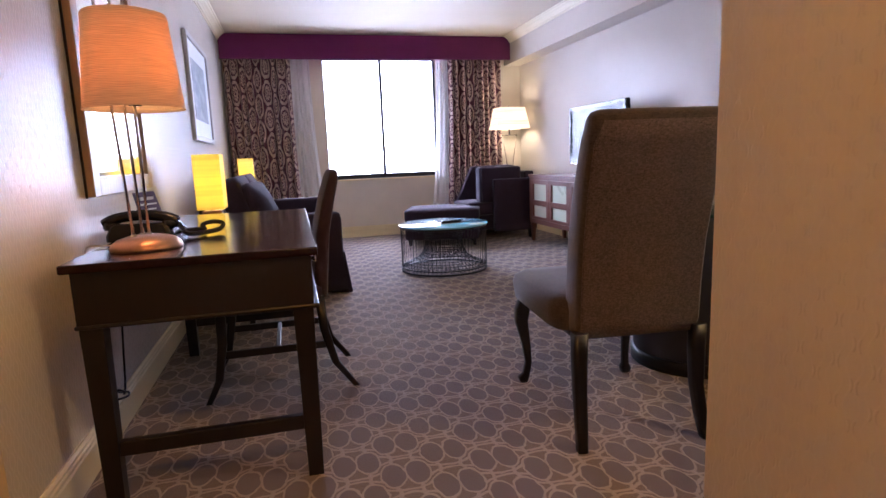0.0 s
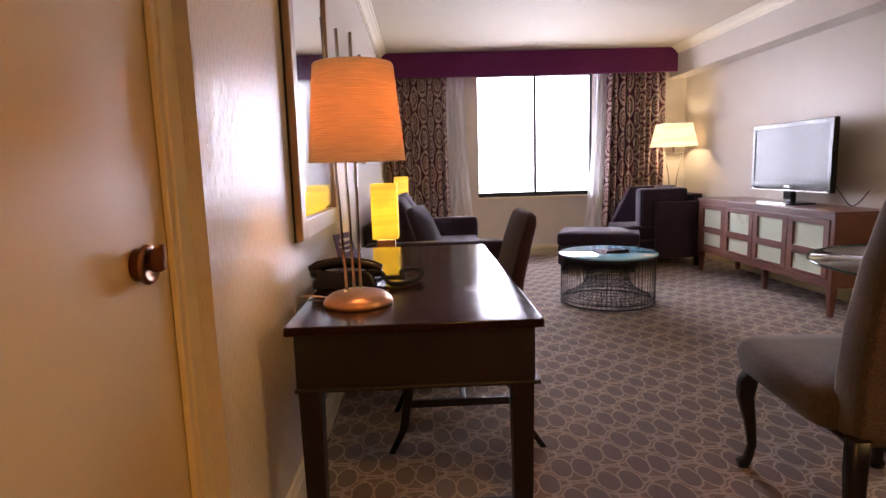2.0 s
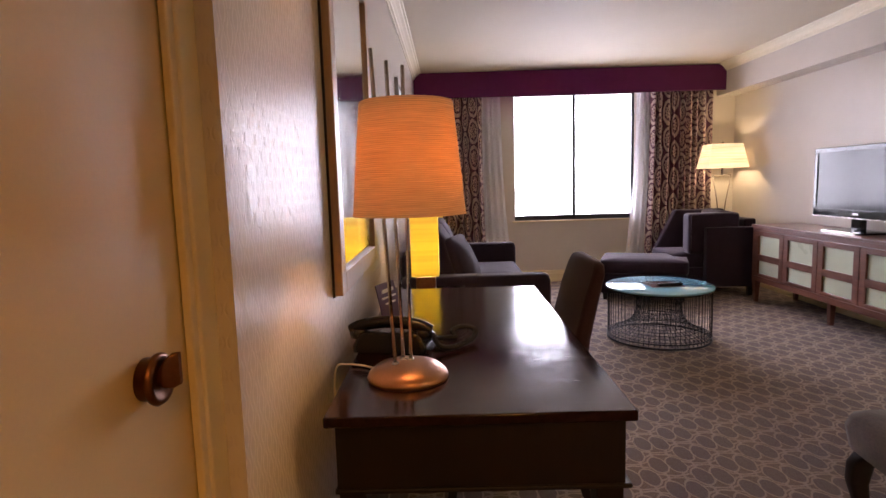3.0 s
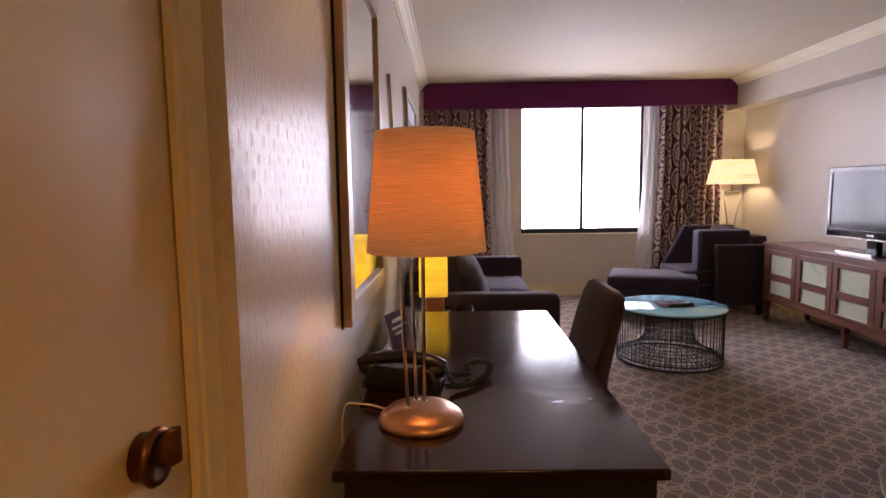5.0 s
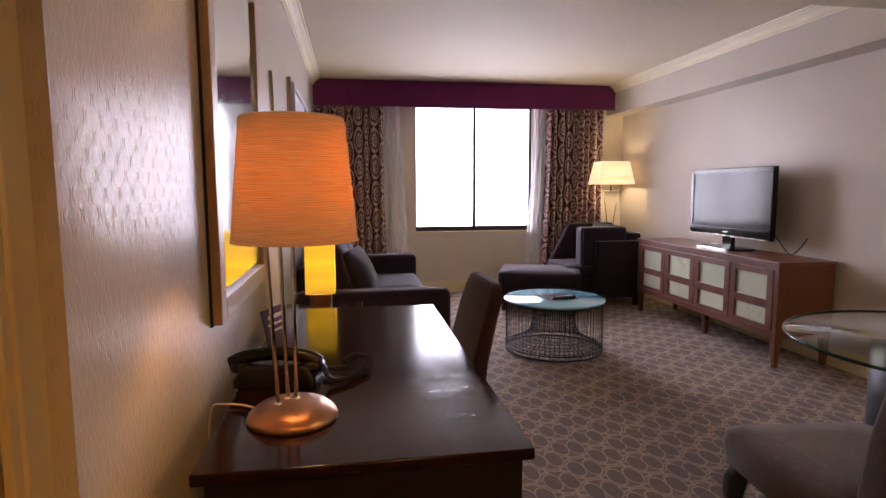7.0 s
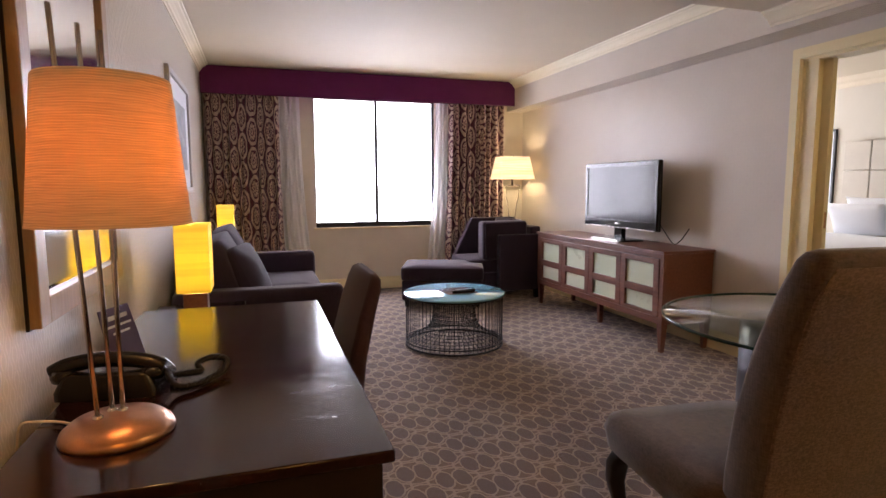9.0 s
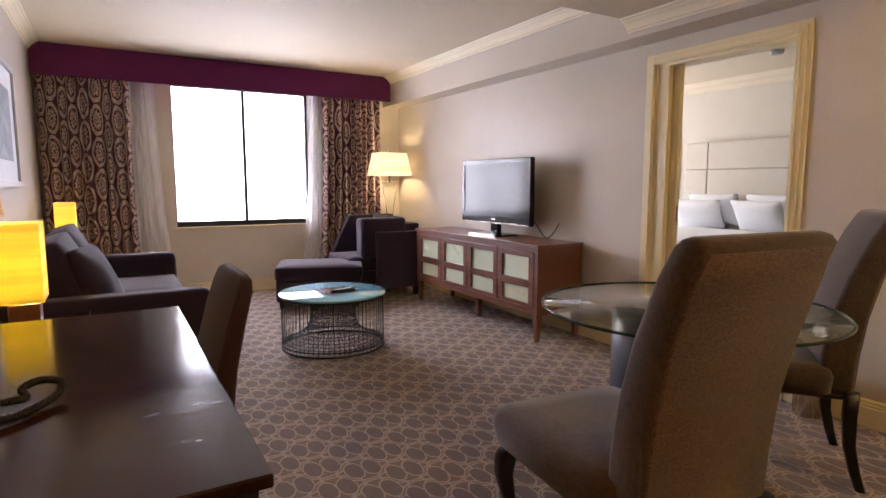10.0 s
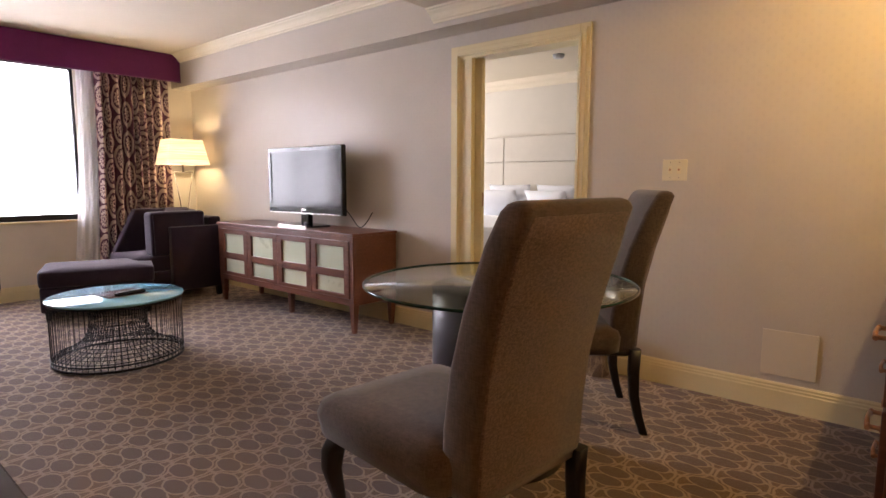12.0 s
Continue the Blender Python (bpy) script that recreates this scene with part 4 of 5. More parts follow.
def sofa():
    ob = thing("sofa", "dark aubergine upholstered sofa with loose back cushions", "sofa", pose(0, 0, 0))
    x0, x1, y0, y1 = XL + 0.03, 0.495, 4.38, 6.60
    soften(part("base", boxes(((x0, y0 + 0.02, 0.03), (x1 - 0.04, y1 - 0.02, 0.29))), SOFA_CLOTH, ob), 0.02)
    for a, b in ((y0, y0 + 0.17), (y1 - 0.17, y1)):
        bm = loft([rect((x0 + x1) / 2 + 0.015, (a + b) / 2, 0.02, x1 - x0 + 0.05, b - a + 0.02, 0.02), rect((x0 + x1) / 2, (a + b) / 2, 0.30, x1 - x0, b - a, 0.025), rect((x0 + x1) / 2, (a + b) / 2, 0.57, x1 - x0, b - a, 0.03), rect((x0 + x1) / 2, (a + b) / 2, 0.61, x1 - x0 - 0.02, b - a - 0.02, 0.035), rect((x0 + x1) / 2, (a + b) / 2, 0.622, x1 - x0 - 0.07, b - a - 0.07, 0.03)])
        part("arm", bm, SOFA_CLOTH, ob)
    soften(part("back_frame", boxes(((x0, y0 + 0.171, 0.291), (x0 + 0.17, y1 - 0.171, 0.76))), SOFA_CLOTH, ob), 0.03)
    w = (y1 - y0 - 0.35) / 2
    for k in range(2):
        cy = y0 + 0.175 + w * (k + 0.5)
        part("seat_cushion", cushion(0.80, w - 0.006, 0.14, 0.05), SOFA_CLOTH, ob, "", pose(0.075, cy, 0.292))
        part("back_cushion", cushion(0.46, w - 0.01, 0.16, 0.07, 0.05), SOFA_CLOTH, ob, "", pose(-0.335, cy, 0.655, 0, 72, 0))
    part("scatter_pillow", cushion(0.42, 0.44, 0.10, 0.06, 0.05), SOFA_CLOTH, ob, "square throw pillow", pose(-0.14, y0 + 0.42, 0.64, 0, 66, -14))
    part("skirt_corner", loft([rect(x1 + 0.035, y0 + 0.09, 0.005, 0.03, 0.20), rect(x1 + 0.002, y0 + 0.085, 0.32, 0.012, 0.17)], smooth=False), SOFA_CLOTH, ob)


def armchair():
    m = pose(2.57, 6.84, 0, 0, 0, 0)
    ob = thing("armchair", "dark aubergine upholstered armchair with piped cushions", "armchair", m)
    soften(part("base", boxes(((-0.42, -0.36, 0.12), (0.40, 0.40, 0.30))), SOFA_CLOTH, ob), 0.02)
    soften(part("near_arm", boxes(((-0.12, -0.44, 0.10), (0.42, -0.36, 0.72))), SOFA_CLOTH, ob, "low outer arm panel"), 0.015)
    soften(part("far_arm", loft([rect(0.05, 0.40, 0.12, 0.84, 0.10), rect(0.06, 0.40, 0.45, 0.80, 0.10), rect(0.15, 0.40, 0.87, 0.56, 0.10)], smooth=False), SOFA_CLOTH, ob), 0.02)
    soften(part("back_frame", boxes(((0.30, -0.36, 0.30), (0.42, 0.35, 0.80))), SOFA_CLOTH, ob), 0.02)
    part("seat_cushion", cushion(0.70, 0.66, 0.14, 0.04), SOFA_CLOTH, ob, "", pose(-0.07, -0.01, 0.30))
    soften(part("side_cushion", boxes(((-0.27, -0.355, 0.44), (0.26, -0.18, 0.865))), SOFA_CLOTH, ob, "boxy piped cushion"), 0.035, 4)
    part("piping", tube([(-0.245, -0.352, 0.46), (-0.247, -0.352, 0.83), (-0.235, -0.352, 0.845), (0.23, -0.352, 0.848), (0.243, -0.352, 0.83)], 0.006, 6), SOFA_CLOTH, ob)
    part("back_cushion", cushion(0.42, 0.50, 0.16, 0.05, 0.03), SOFA_CLOTH, ob, "", pose(0.28, 0.08, 0.65, 0, -80, 0))
    for x, y in ((-0.37, -0.34), (0.36, -0.38), (-0.37, 0.36), (0.36, 0.38)):
        part("leg", tapered_leg(x, y, 0.125, 0.06, 0.042), ESPRESSO_LEG, ob)


def ottoman():
    ob = thing("ottoman", "dark aubergine upholstered ottoman beside the armchair", "ottoman", pose(1.875, 6.60, 0, 0, 0, -20))
    soften(part("base", boxes(((-0.42, -0.34, 0.07), (0.42, 0.34, 0.28))), SOFA_CLOTH, ob), 0.02)
    part("cushion", cushion(0.86, 0.70, 0.13, 0.05, 0.025), SOFA_CLOTH, ob, "boxed seat cushion", pose(0, 0, 0.281))
    for x in (-0.37, 0.37):
        for y in (-0.29, 0.29):
            part("leg", tapered_leg(x, y, 0.075, 0.05, 0.036), ESPRESSO_LEG, ob)


# ---------- side tables and their lamps ----------
def side_table(cy, depth):
    ob = thing("side_table", "dark wood side table beside the sofa", "side table", pose(-0.32, cy, 0), "sofa side tables")
    h = 0.62
    part("tabletop", boxes(((-0.22, -depth / 2, h - 0.025), (0.22, depth / 2, h), 0.004)), ESPRESSO, ob)
    part("apron", boxes(((-0.20, -depth / 2 + 0.02, h - 0.10), (0.20, depth / 2 - 0.02, h - 0.025))), ESPRESSO_LEG, ob)
    for x in (-0.18, 0.18):
        for s in (-1, 1):
            part("leg", tapered_leg(x, s * (depth / 2 - 0.04), h - 0.10, 0.04, 0.032), ESPRESSO_LEG, ob)
    part("shelf", boxes(((-0.18, -depth / 2 + 0.04, 0.18), (0.18, depth / 2 - 0.04, 0.20))), ESPRESSO_LEG, ob)


def cube_lamp(x, y):
    ob = thing("cube_lamp", "square yellow paper lantern lamp on a wood block, lit", "lamp", pose(x, y, 0.62), "sofa lamps")
    part("wood_block", boxes(((-0.055, -0.055, 0.012), (0.055, 0.055, 0.115), 0.004)), WALNUT, ob, "reddish wood block stem")
    part("foot_plate", boxes(((-0.09, -0.09, 0.0), (0.09, 0.09, 0.012), 0.003)), ESPRESSO_LEG, ob)
    bm = bmesh.new()
    a, b, t, z0, z1 = 0.076, 0.105, 0.003, 0.125, 0.452
    secs = [rect(0, 0, z0, 2 * a, 2 * b), rect(0, 0, z1, 2 * a, 2 * b), rect(0, 0, z1, 2 * (a - t), 2 * (b - t)), rect(0, 0, z0, 2 * (a - t), 2 * (b - t))]
    rings = [[bm.verts.new(p) for p in s] for s in secs]
    for k in range(4):
        p, q = rings[k], rings[(k + 1) % 4]
        for i in range(4):
            bm.faces.new((p[i], p[(i + 1) % 4], q[(i + 1) % 4], q[i]))
    part("shade", bm, YELLOW_SHADE, ob, "glowing yellow paper shade")
    part("bulb_socket", lathe([(0, 0.115), (0.016, 0.115), (0.016, 0.19), (0, 0.19)], 16), CHROME, ob)
    lamp("cube_lamp_bulb", "POINT", pose(x, y, 0.62 + 0.26), 9.0, (1.0, 0.80, 0.36), radius=0.03)


def floor_lamp():
    cx, cy = 2.975, 7.22
    ob = thing("floor_lamp", "slim metal floor lamp with tapered cream shade, lit", "floor lamp", pose(cx, cy, 0))
    part("base", lathe([(0, 0), (0.14, 0), (0.14, 0.015), (0.13, 0.02), (0, 0.022)], 40), CHROME, ob)
    part("stem", tube([(0, 0, 0.02), (0, 0, 0.62)], 0.010, 10), CHROME, ob)
    for s in (-1, 1):
        part("arm", tube([(s * 0.014, 0, 0.60), (s * 0.05, 0, 0.95), (s * 0.105, 0, 1.255)], 0.006, 8), CHROME, ob)
    part("cross_bar", tube([(-0.106, 0, 1.255), (0.106, 0, 1.255)], 0.006, 8), CHROME, ob)
    part("socket", tube([(0, 0, 1.255), (0, 0, 1.40)], 0.012, 10), CHROME, ob)
    part("finial", lathe([(0, 1.604), (0.008, 1.606), (0.01, 1.62), (0.004, 1.632), (0, 1.634)], 12), CHROME, ob)
    bm = bmesh.new()
    outer, inner = [rect(0, 0, 1.332, 0.46, 0.32), rect(0, 0, 1.604, 0.35, 0.24)], [rect(0, 0, 1.604, 0.34, 0.23), rect(0, 0, 1.332, 0.45, 0.31)]
    rings = [[bm.verts.new(p) for p in s] for s in outer + inner]
    for k in range(4):
        p, q = rings[k], rings[(k + 1) % 4]
        for i in range(4):
            bm.faces.new((p[i], p[(i + 1) % 4], q[(i + 1) % 4], q[i]))
    part("shade", bm, CREAM_SHADE, ob, "tapered rectangular cream shade")
    lamp("floor_lamp_bulb", "POINT", pose(cx, cy, 1.45), 15, (1.0, 0.77, 0.45), radius=0.035)


# ---------- credenza and television ----------
def credenza():
    ob = thing("credenza", "long reddish walnut credenza with frosted panel doors", "credenza", pose(0, 0, 0))
    x0, x1, y0, y1, z0, z1 = 2.80, 3.255, 4.20, 6.18, 0.215, 0.745
    part("carcass", boxes(((x0 + 0.02, y0, z0), (x1, y1, z1), 0.003)), WALNUT, ob)
    part("top", boxes(((x0 - 0.012, y0 - 0.012, z1), (x1 + 0.004, y1 + 0.012, z1 + 0.022), 0.004)), WALNUT, ob)
    part("face_rail", boxes(((x0, y0, z1 - 0.035), (x0 + 0.02, y1, z1)), ((x0, y0, z0), (x0 + 0.02, y1, z0 + 0.05))), WALNUT, ob)
    for y in (y0 + 0.02, y1 - 0.02):
        part("corner_stile", boxes(((x0, y - 0.02, z0 + 0.05), (x0 + 0.02, y + 0.02, z1 - 0.035))), WALNUT, ob)
    n, a, b = 4, y0 + 0.042, y1 - 0.042
    w = (b - a) / n
    for k in range(n):
        ya, yb = a + w * k + 0.003, a + w * (k + 1) - 0.003
        za, zb, s = z0 + 0.053, z1 - 0.038, 0.062
        mid = za + (zb - za) * 0.42
        bm = boxes(((x0 - 0.004, ya, za), (x0 + 0.018, ya + s, zb), 0.002), ((x0 - 0.004, yb - s, za), (x0 + 0.018, yb, zb), 0.002),
                   ((x0 - 0.004, ya + s, zb - 0.045), (x0 + 0.018, yb - s, zb), 0.002), ((x0 - 0.004, ya + s, za), (x0 + 0.018, yb - s, za + 0.03), 0.002),
                   ((x0 - 0.004, ya + s, mid - 0.03), (x0 + 0.018, yb - s, mid + 0.03), 0.002))
        d = part("door", bm, WALNUT, ob)
        for p, q in ((za + 0.03, mid - 0.03), (mid + 0.03, zb - 0.045)):
            part("panel", boxes(((x0 + 0.012, ya + s, p), (x0 + 0.0175, yb - s, q))), PANEL_GLASS, d, "frosted pale green panel")
    for x in (x0 + 0.03, x1 - 0.03):
        for y in (y0 + 0.03, y1 - 0.03):
            part("leg", loft([rect(x, y, 0, 0.032, 0.032, 0.003), rect(x, y, z0 + 0.0, 0.056, 0.056, 0.003)], smooth=False), WALNUT, ob)
    part("middle_foot", tapered_leg(x0 + 0.13, (y0 + y1) / 2, z0, 0.05, 0.036), WALNUT, ob)


def television():
    ob = thing("television", "black flat-screen television on a glossy stand, switched off", "television", pose(3.08, 5.145, 0.767))
    w, z0, z1 = 0.535, 0.103, 0.692
    soften(part("body", boxes(((-0.02, -w, z0), (0.02, w, z1)), ((0.02, -w + 0.08, z0 + 0.06), (0.075, w - 0.08, z1 - 0.04))), BLACK_PLASTIC, ob), 0.012, 3)
    bm = boxes(((-0.03, -w + 0.004, z1 - 0.045), (-0.018, w - 0.004, z1 - 0.004), 0.004), ((-0.03, -w + 0.004, z0 + 0.004), (-0.018, w - 0.004, z0 + 0.075), 0.004),
               ((-0.03, -w + 0.004, z0 + 0.075), (-0.018, -w + 0.045, z1 - 0.045), 0.003), ((-0.03, w - 0.045, z0 + 0.075), (-0.018, w - 0.004, z1 - 0.045), 0.003))
    part("bezel", bm, GLOSS_BLACK, ob, "glossy black bezel")
    part("screen", boxes(((-0.0225, -w + 0.045, z0 + 0.075), (-0.0205, w - 0.045, z1 - 0.045))), SCREEN, ob, "dark glossy screen")
    part("chrome_trim", boxes(((-0.0335, -w + 0.02, z0 + 0.004), (-0.0305, w - 0.02, z0 + 0.012))), CHROME, ob)
    part("badge", boxes(((-0.032, -0.035, z0 + 0.035), (-0.0302, 0.035, z0 + 0.047))), CHROME, ob, "small pale maker's badge")
    part("base_edge", boxes(((-0.162, -0.2, 0.001), (-0.158, 0.2, 0.016))), CHROME, ob, "bright front edge of the base")
    part("neck", boxes(((-0.02, -0.055, 0.016), (0.03, 0.055, 0.12), 0.006)), GLOSS_BLACK, ob)
    soften(part("stand_base", loft([rect(-0.03, 0, 0, 0.26, 0.50, 0.05), rect(-0.03, 0, 0.012, 0.25, 0.49, 0.05), rect(-0.02, 0, 0.018, 0.18, 0.40, 0.05)], smooth=False), GLOSS_BLACK, ob, "glossy swivel base"), 0.002)
    line = smooth_line([(3.13, 4.72, 0.98), (3.15, 4.62, 0.86), (3.17, 4.55, 0.782), (3.21, 4.52, 0.80), (3.28, 4.50, 0.90)])
    single("tv_cable", tube(line, 0.004, 6), RUBBER, "black cable behind the television", "cable")


# ---------- walls: mirror, picture, plates ----------
def wall_mirror():
    y0, y1, z0, z1 = 2.36, 3.24, 0.908, 2.115
    ob = thing("wall_mirror", "large wall mirror in a pale wood frame", "mirror", pose(XL, 0, 0))
    f = 0.07
    for a, b, c, d in ((y0, y0 + f, z0, z1), (y1 - f, y1, z0, z1), (y0 + f, y1 - f, z0, z0 + f), (y0 + f, y1 - f, z1 - f, z1)):
        part("frame_rail", boxes(((0.002, a, c), (0.034, b, d), 0.003)), FRAME_WOOD, ob)
    part("outer_edge", boxes(((0.001, y0 - 0.004, z0 - 0.004), (0.009, y0, z1 + 0.004)), ((0.001, y1, z0 - 0.004), (0.009, y1 + 0.004, z1 + 0.004)), ((0.001, y0, z0 - 0.004), (0.009, y1, z0)), ((0.001, y0, z1), (0.009, y1, z1 + 0.004))), ESPRESSO_LEG, ob, "dark outer edge")
    part("mirror_glass", loft([[(0.006, y0 + f - 0.004, z0 + f - 0.004), (0.006, y1 - f + 0.004, z0 + f - 0.004), (0.006, y1 - f + 0.004, z1 - f + 0.004), (0.006, y0 + f - 0.004, z1 - f + 0.004)],
                               [(0.018, y0 + f - 0.004, z0 + f - 0.004), (0.018, y1 - f + 0.004, z0 + f - 0.004), (0.018, y1 - f + 0.004, z1 - f + 0.004), (0.018, y0 + f - 0.004, z1 - f + 0.004)],
                               [(0.021, y0 + f + 0.02, z0 + f + 0.02), (0.021, y1 - f - 0.02, z0 + f + 0.02), (0.021, y1 - f - 0.02, z1 - f - 0.02), (0.021, y0 + f + 0.02, z1 - f - 0.02)]], smooth=False), MIRROR, ob, "bevelled mirror glass")


def framed_picture():
    y0, y1, z0, z1, f = 4.88, 5.98, 1.215, 2.035, 0.035
    ob = thing("framed_picture", "framed blue-grey abstract print with white mat", "picture", pose(XL, 0, 0))
    silver = plain("dark silver frame", (0.42, 0.40, 0.38), 0.35, 0.6)
    for a, b, c, d in ((y0, y0 + f, z0, z1), (y1 - f, y1, z0, z1), (y0 + f, y1 - f, z0, z0 + f), (y0 + f, y1 - f, z1 - f, z1)):
        part("frame_rail", boxes(((0.002, a, c), (0.03, b, d), 0.003)), silver, ob)
    part("outer_line", boxes(((0.001, y0 - 0.004, z0 - 0.004), (0.020, y0, z1 + 0.004)), ((0.001, y1, z0 - 0.006), (0.026, y1 + 0.006, z1 + 0.006)), ((0.001, y0, z0 - 0.006), (0.026, y1, z0)), ((0.001, y0, z1), (0.026, y1, z1 + 0.006))), silver, ob, "thin grey outer edge")
    part("mat_board", boxes(((0.003, y0 + f, z0 + f), (0.012, y1 - f, z1 - f))), LINEN, ob, "white mat board")
    n = Nodes("abstract print")
    v = n.noise(3.0, 6, 0.7, n.scaled((1.0, 1.0, 2.4)))
    n.set(Base_Color=n.ramp(v, [(0.3, (0.06, 0.08, 0.12)), (0.5, (0.20, 0.24, 0.28)), (0.7, (0.45, 0.47, 0.46))]), Roughness=0.3)
    part("print", boxes(((0.012, y0 + 0.2, z0 + 0.17), (0.014, y1 - 0.2, z1 - 0.17))), n.mat, ob, "blue-grey abstract print")


def wall_plates():
    ob = thing("light_switch", "ivory double switch plate on the papered wall", "light switch", pose(XR, 2.04, 1.225))
    soften(part("plate", boxes(((-0.007, -0.067, -0.058), (-0.0005, 0.067, 0.058))), PLATE, ob), 0.003, 2)
    for y in (-0.024, 0.024):
        t = part("toggle", boxes(((-0.0085, y - 0.011, -0.02), (-0.0065, y + 0.011, 0.02), 0.001)), TRIM, ob)
        part("slot", boxes(((-0.0125, y - 0.005, -0.003), (-0.008, y + 0.005, 0.008), 0.001)), BRONZE, t)
    for y in (-0.024, 0.024):
        for z in (-0.042, 0.042):
            part("screw", lathe([(0, 0), (0.003, 0), (0.0028, 0.0012), (0, 0.0014)], 10), CHROME, ob, "", pose(-0.007, y, z, 0, -90, 0))
    bm = boxes(((XR - 0.006, 1.31, 0.178), (XR - 0.0005, 1.555, 0.412), 0.002))
    single("access_panel", bm, plain("beige painted steel panel", (0.68, 0.60, 0.47), 0.5, vary=0.03), "square beige access panel on the wall", "access panel")


# ---------- bar recess ----------
def bar_cabinet():
    ob = thing("bar_cabinet", "dark wood bar cabinet with bronze pulls", "cabinet", pose(0, 0, 0))
    x0, x1, y0, y1, h = BAR_X + 0.02, 3.262, BAR_Y + 0.01, 0.985, 0.87
    part("carcass", boxes(((x0, y0, 0.06), (x1, y1, h), 0.003)), WALNUT, ob)
    part("plinth", boxes(((x0 + 0.02, y0, 0.0), (x1 - 0.02, y1 - 0.04, 0.06))), ESPRESSO_LEG, ob)
    part("worktop", boxes(((x0 - 0.01, y0, h), (x1 + 0.012, y1 + 0.015, h + 0.03), 0.005)), ESPRESSO, ob)
    n = 3
    w = (x1 - x0) / n
    for k in range(n):
        a, b = x0 + w * k + 0.005, x0 + w * (k + 1) - 0.005
        for z0, z1 in ((0.08, 0.42), (0.43, 0.66), (0.67, 0.885)):
            d = part("drawer", boxes(((a, y1, z0), (b, y1 + 0.016, z1), 0.003)), WALNUT, ob)
            c = (a + b) / 2
            zc, yf = (z0 + z1) / 2, y1 + 0.016
            pull = part("pull", tube([(c - 0.075, yf + 0.032, zc), (c, yf + 0.036, zc), (c + 0.075, yf + 0.032, zc)], 0.006, 10), BRONZE, d, "ornate bronze bar pull")
            for q in (-0.06, 0.06):
                part("pull_post", lathe([(0, 0), (0.013, 0), (0.013, 0.004), (0.006, 0.009), (0.006, 0.026), (0.010, 0.030), (0.006, 0.036), (0, 0.037)], 14), BRONZE, pull, "", pose(c + q, yf, zc, -90, 0, 0))



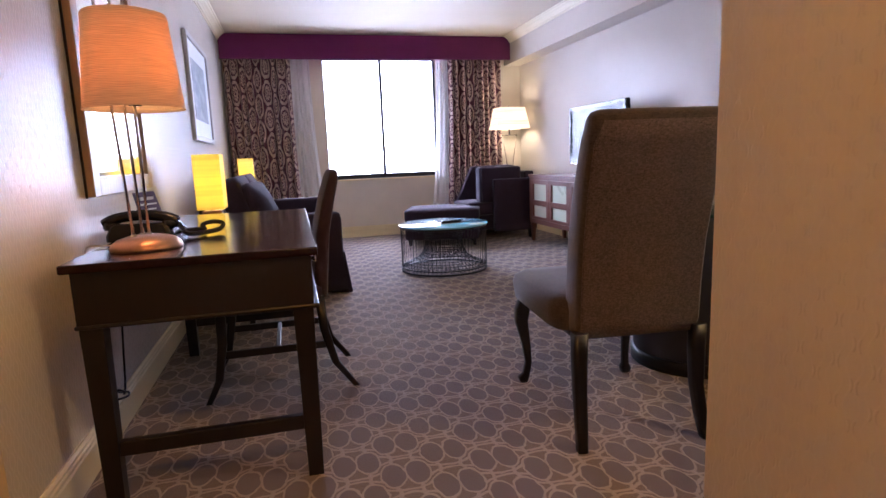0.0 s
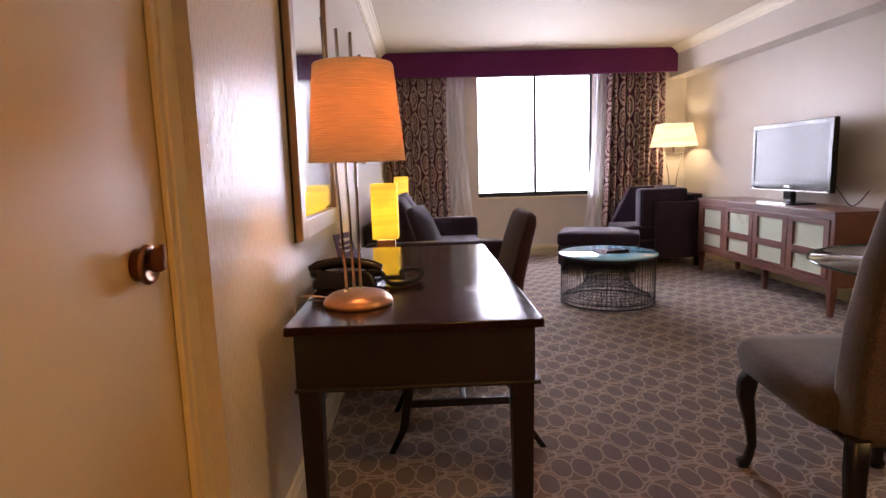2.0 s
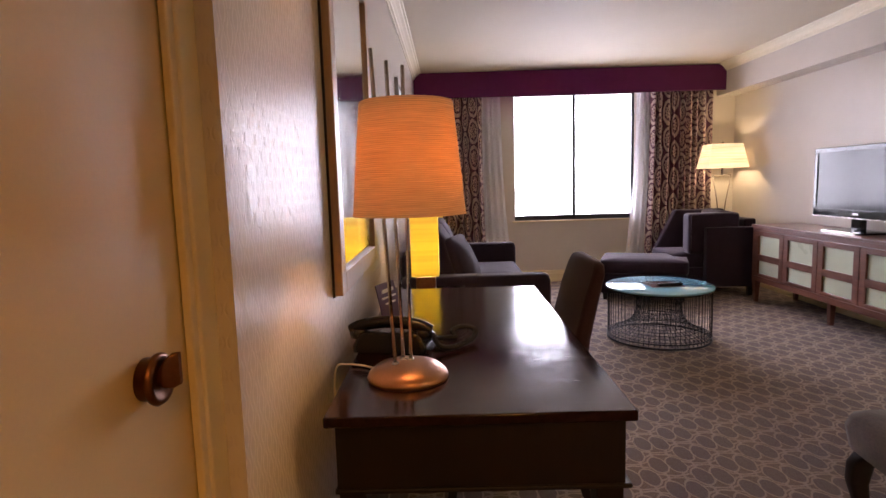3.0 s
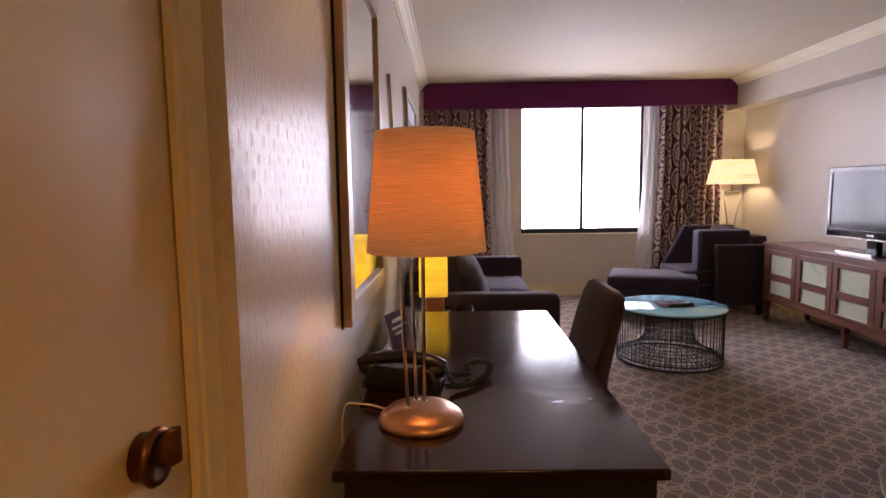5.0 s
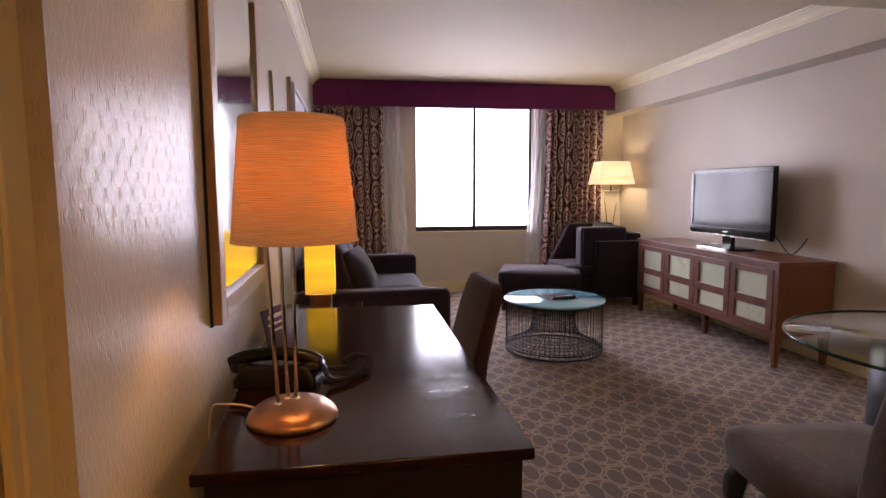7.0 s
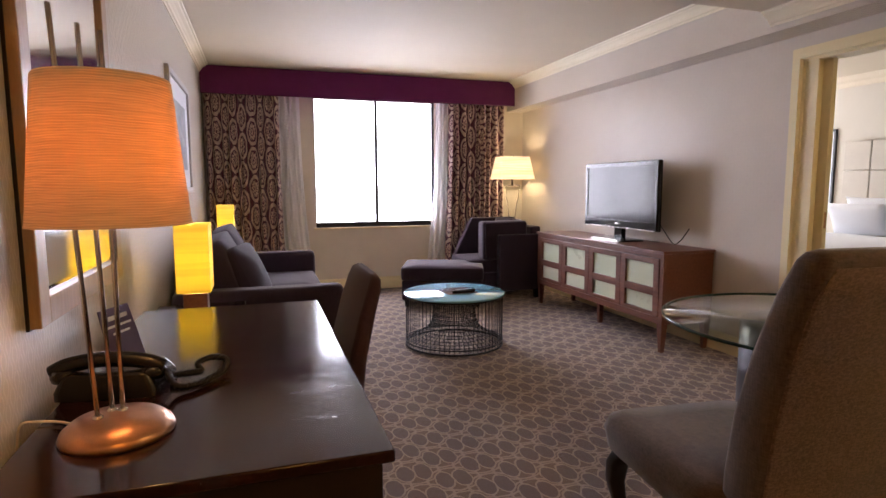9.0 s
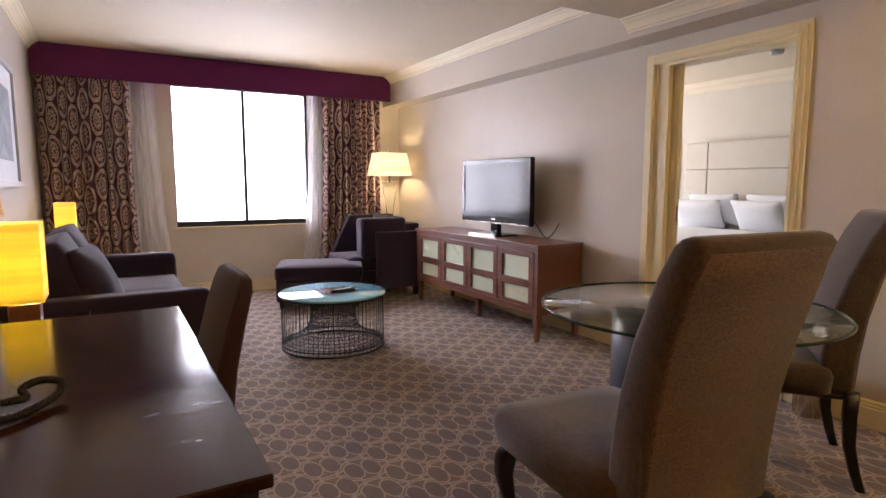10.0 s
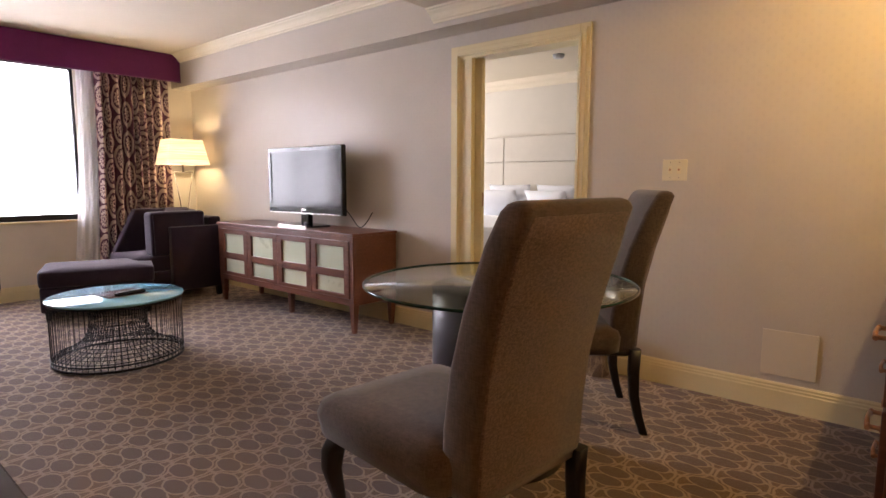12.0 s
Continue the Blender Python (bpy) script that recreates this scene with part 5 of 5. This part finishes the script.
# ---------- bedroom beyond the doorway ----------
def bedroom():
    structure("wall_bedroom_far", boxes(((XB, 0.5, 0), (XB + 0.14, 8.2, 2.8))), plain("bedroom beige paint", (0.60, 0.55, 0.47), 0.7, vary=0.03), "plain beige bedroom wall")
    white = plain("bedroom wall paint", (0.62, 0.57, 0.50), 0.7, vary=0.03)
    structure("wall_bedroom_side", boxes(((XR + 0.14, 0.5, 0), (XB, 0.64, 2.8))), white)
    # unseen end wall; its window opening is assumed, to let light in
    structure("wall_bedroom_unseen", boxes(((XR + 0.14, 7.98, 0), (XB, 8.12, 0.7)), ((XR + 0.14, 7.98, 2.3), (XB, 8.12, 2.8)), ((XR + 0.14, 7.98, 0.7), (4.0, 8.12, 2.3)), ((5.9, 7.98, 0.7), (XB, 8.12, 2.3))), white)
    structure("ceiling_bedroom", boxes(((XR + 0.14, 0.5, 2.47), (XB + 0.14, 8.2, 2.6))), CEILING, "cream bedroom ceiling")
    bm = bmesh.new()
    sweep(bm, [(0, 0), (0, -0.12), (0.02, -0.10), (0.03, -0.07), (0.06, -0.05), (0.08, -0.02), (0.09, 0), (0, 0)], (XB, 0.64, 2.47), (XB, 7.98, 2.47), (-1, 0, 0))
    structure("crown_moulding_bedroom", bm, CEILING)
    ob = thing("bed", "wide made bed with white linen and padded beige headboard", "bed", pose(XB, 4.60, 0))
    hb = part("headboard", boxes(((-0.05, -1.0, 0.1), (-0.002, 1.0, 1.0))), HEAD_CLOTH, ob)
    for ya, yb in ((-1.0, -0.69), (-0.686, 0.69), (0.694, 1.0)):
        for za, zb in ((0.62, 1.405), (1.41, 1.735)):
            soften(part("headboard_panel", boxes(((-0.09, ya, za), (-0.051, yb - 0.004, zb))), HEAD_CLOTH, hb), 0.012)
    soften(part("box_spring", boxes(((-2.1, -0.96, 0.08), (-0.095, 0.96, 0.36))), ESPRESSO_LEG, ob), 0.02)
    soften(part("mattress", boxes(((-2.1, -0.97, 0.361), (-0.095, 0.97, 0.70))), LINEN, ob), 0.05)
    soften(part("duvet", boxes(((-2.13, -1.0, 0.40), (-0.55, 1.0, 0.735))), LINEN, ob, "white duvet"), 0.06)
    for y, x, z, tilt, w in ((0.60, -0.34, 0.76, 60, 0.66), (-0.14, -0.34, 0.76, 60, 0.66), (0.50, -0.19, 0.81, 72, 0.66), (-0.20, -0.19, 0.81, 72, 0.66)):
        single("pillow", pillow(0.40, w - 0.06), LINEN, "plump white pillow propped on the headboard", "pillow", pose(XB + x, 4.60 + y, z + 0.12, 0, tilt, 6 if y > 0 else -5), "bed pillows")
    art = thing("bedroom_picture", "dark-framed pale print on the bedroom wall", "picture", pose(XB, 6.01, 1.432))
    for ya, yb, za, zb in ((-0.26, -0.235, -0.463, 0.463), (0.235, 0.26, -0.463, 0.463), (-0.235, 0.235, -0.463, -0.438), (-0.235, 0.235, 0.438, 0.463)):
        part("frame_rail", boxes(((-0.03, ya, za), (-0.001, yb, zb), 0.003)), ESPRESSO_LEG, art)
    part("print", boxes(((-0.014, -0.235, -0.438), (-0.002, 0.235, 0.438))), LINEN, art, "pale print under glass")
    line = [(4.55, 4.35, 2.462), (5.2, 3.55, 2.462), (5.9, 3.35, 2.462)]
    single("ceiling_track", tube(line, 0.01, 6), BLACK_METAL, "thin dark track on the bedroom ceiling", "track")
    single("smoke_detector", lathe([(0, 0), (0.05, 0), (0.06, 0.02), (0.06, 0.04), (0, 0.04)], 24), GREY_PLASTIC, "round grey ceiling detector", "smoke detector", pose(5.45, 4.0, 2.43))


writing_desk()
desk_lamp()
telephone()
desk_chair(pose(0.045, 2.735, 0, 0, 0, 90))
dining_chair(pose(1.295, 1.965, 0, 0, 0, -6))
dining_chair(pose(2.547, 2.27, 0, 0, 0, 36.5))
wire_table()
glass_table()
sofa()
armchair()
ottoman()
side_table(3.82, 0.5)
side_table(6.80, 0.5)
cube_lamp(-0.325, 3.79)
cube_lamp(-0.33, 6.78)
floor_lamp()
credenza()
television()
wall_mirror()
framed_picture()
wall_plates()
bar_cabinet()
single("waste_bin", lathe([(0, 0), (0.066, 0), (0.070, 0.006), (0.072, 0.26), (0.075, 0.268), (0.070, 0.27), (0.067, 0.262), (0.064, 0.012), (0, 0.010)], 40), CHROME, "small brushed steel waste bin standing by the wall", "waste bin", pose(3.185, 2.41, 0))
bedroom()
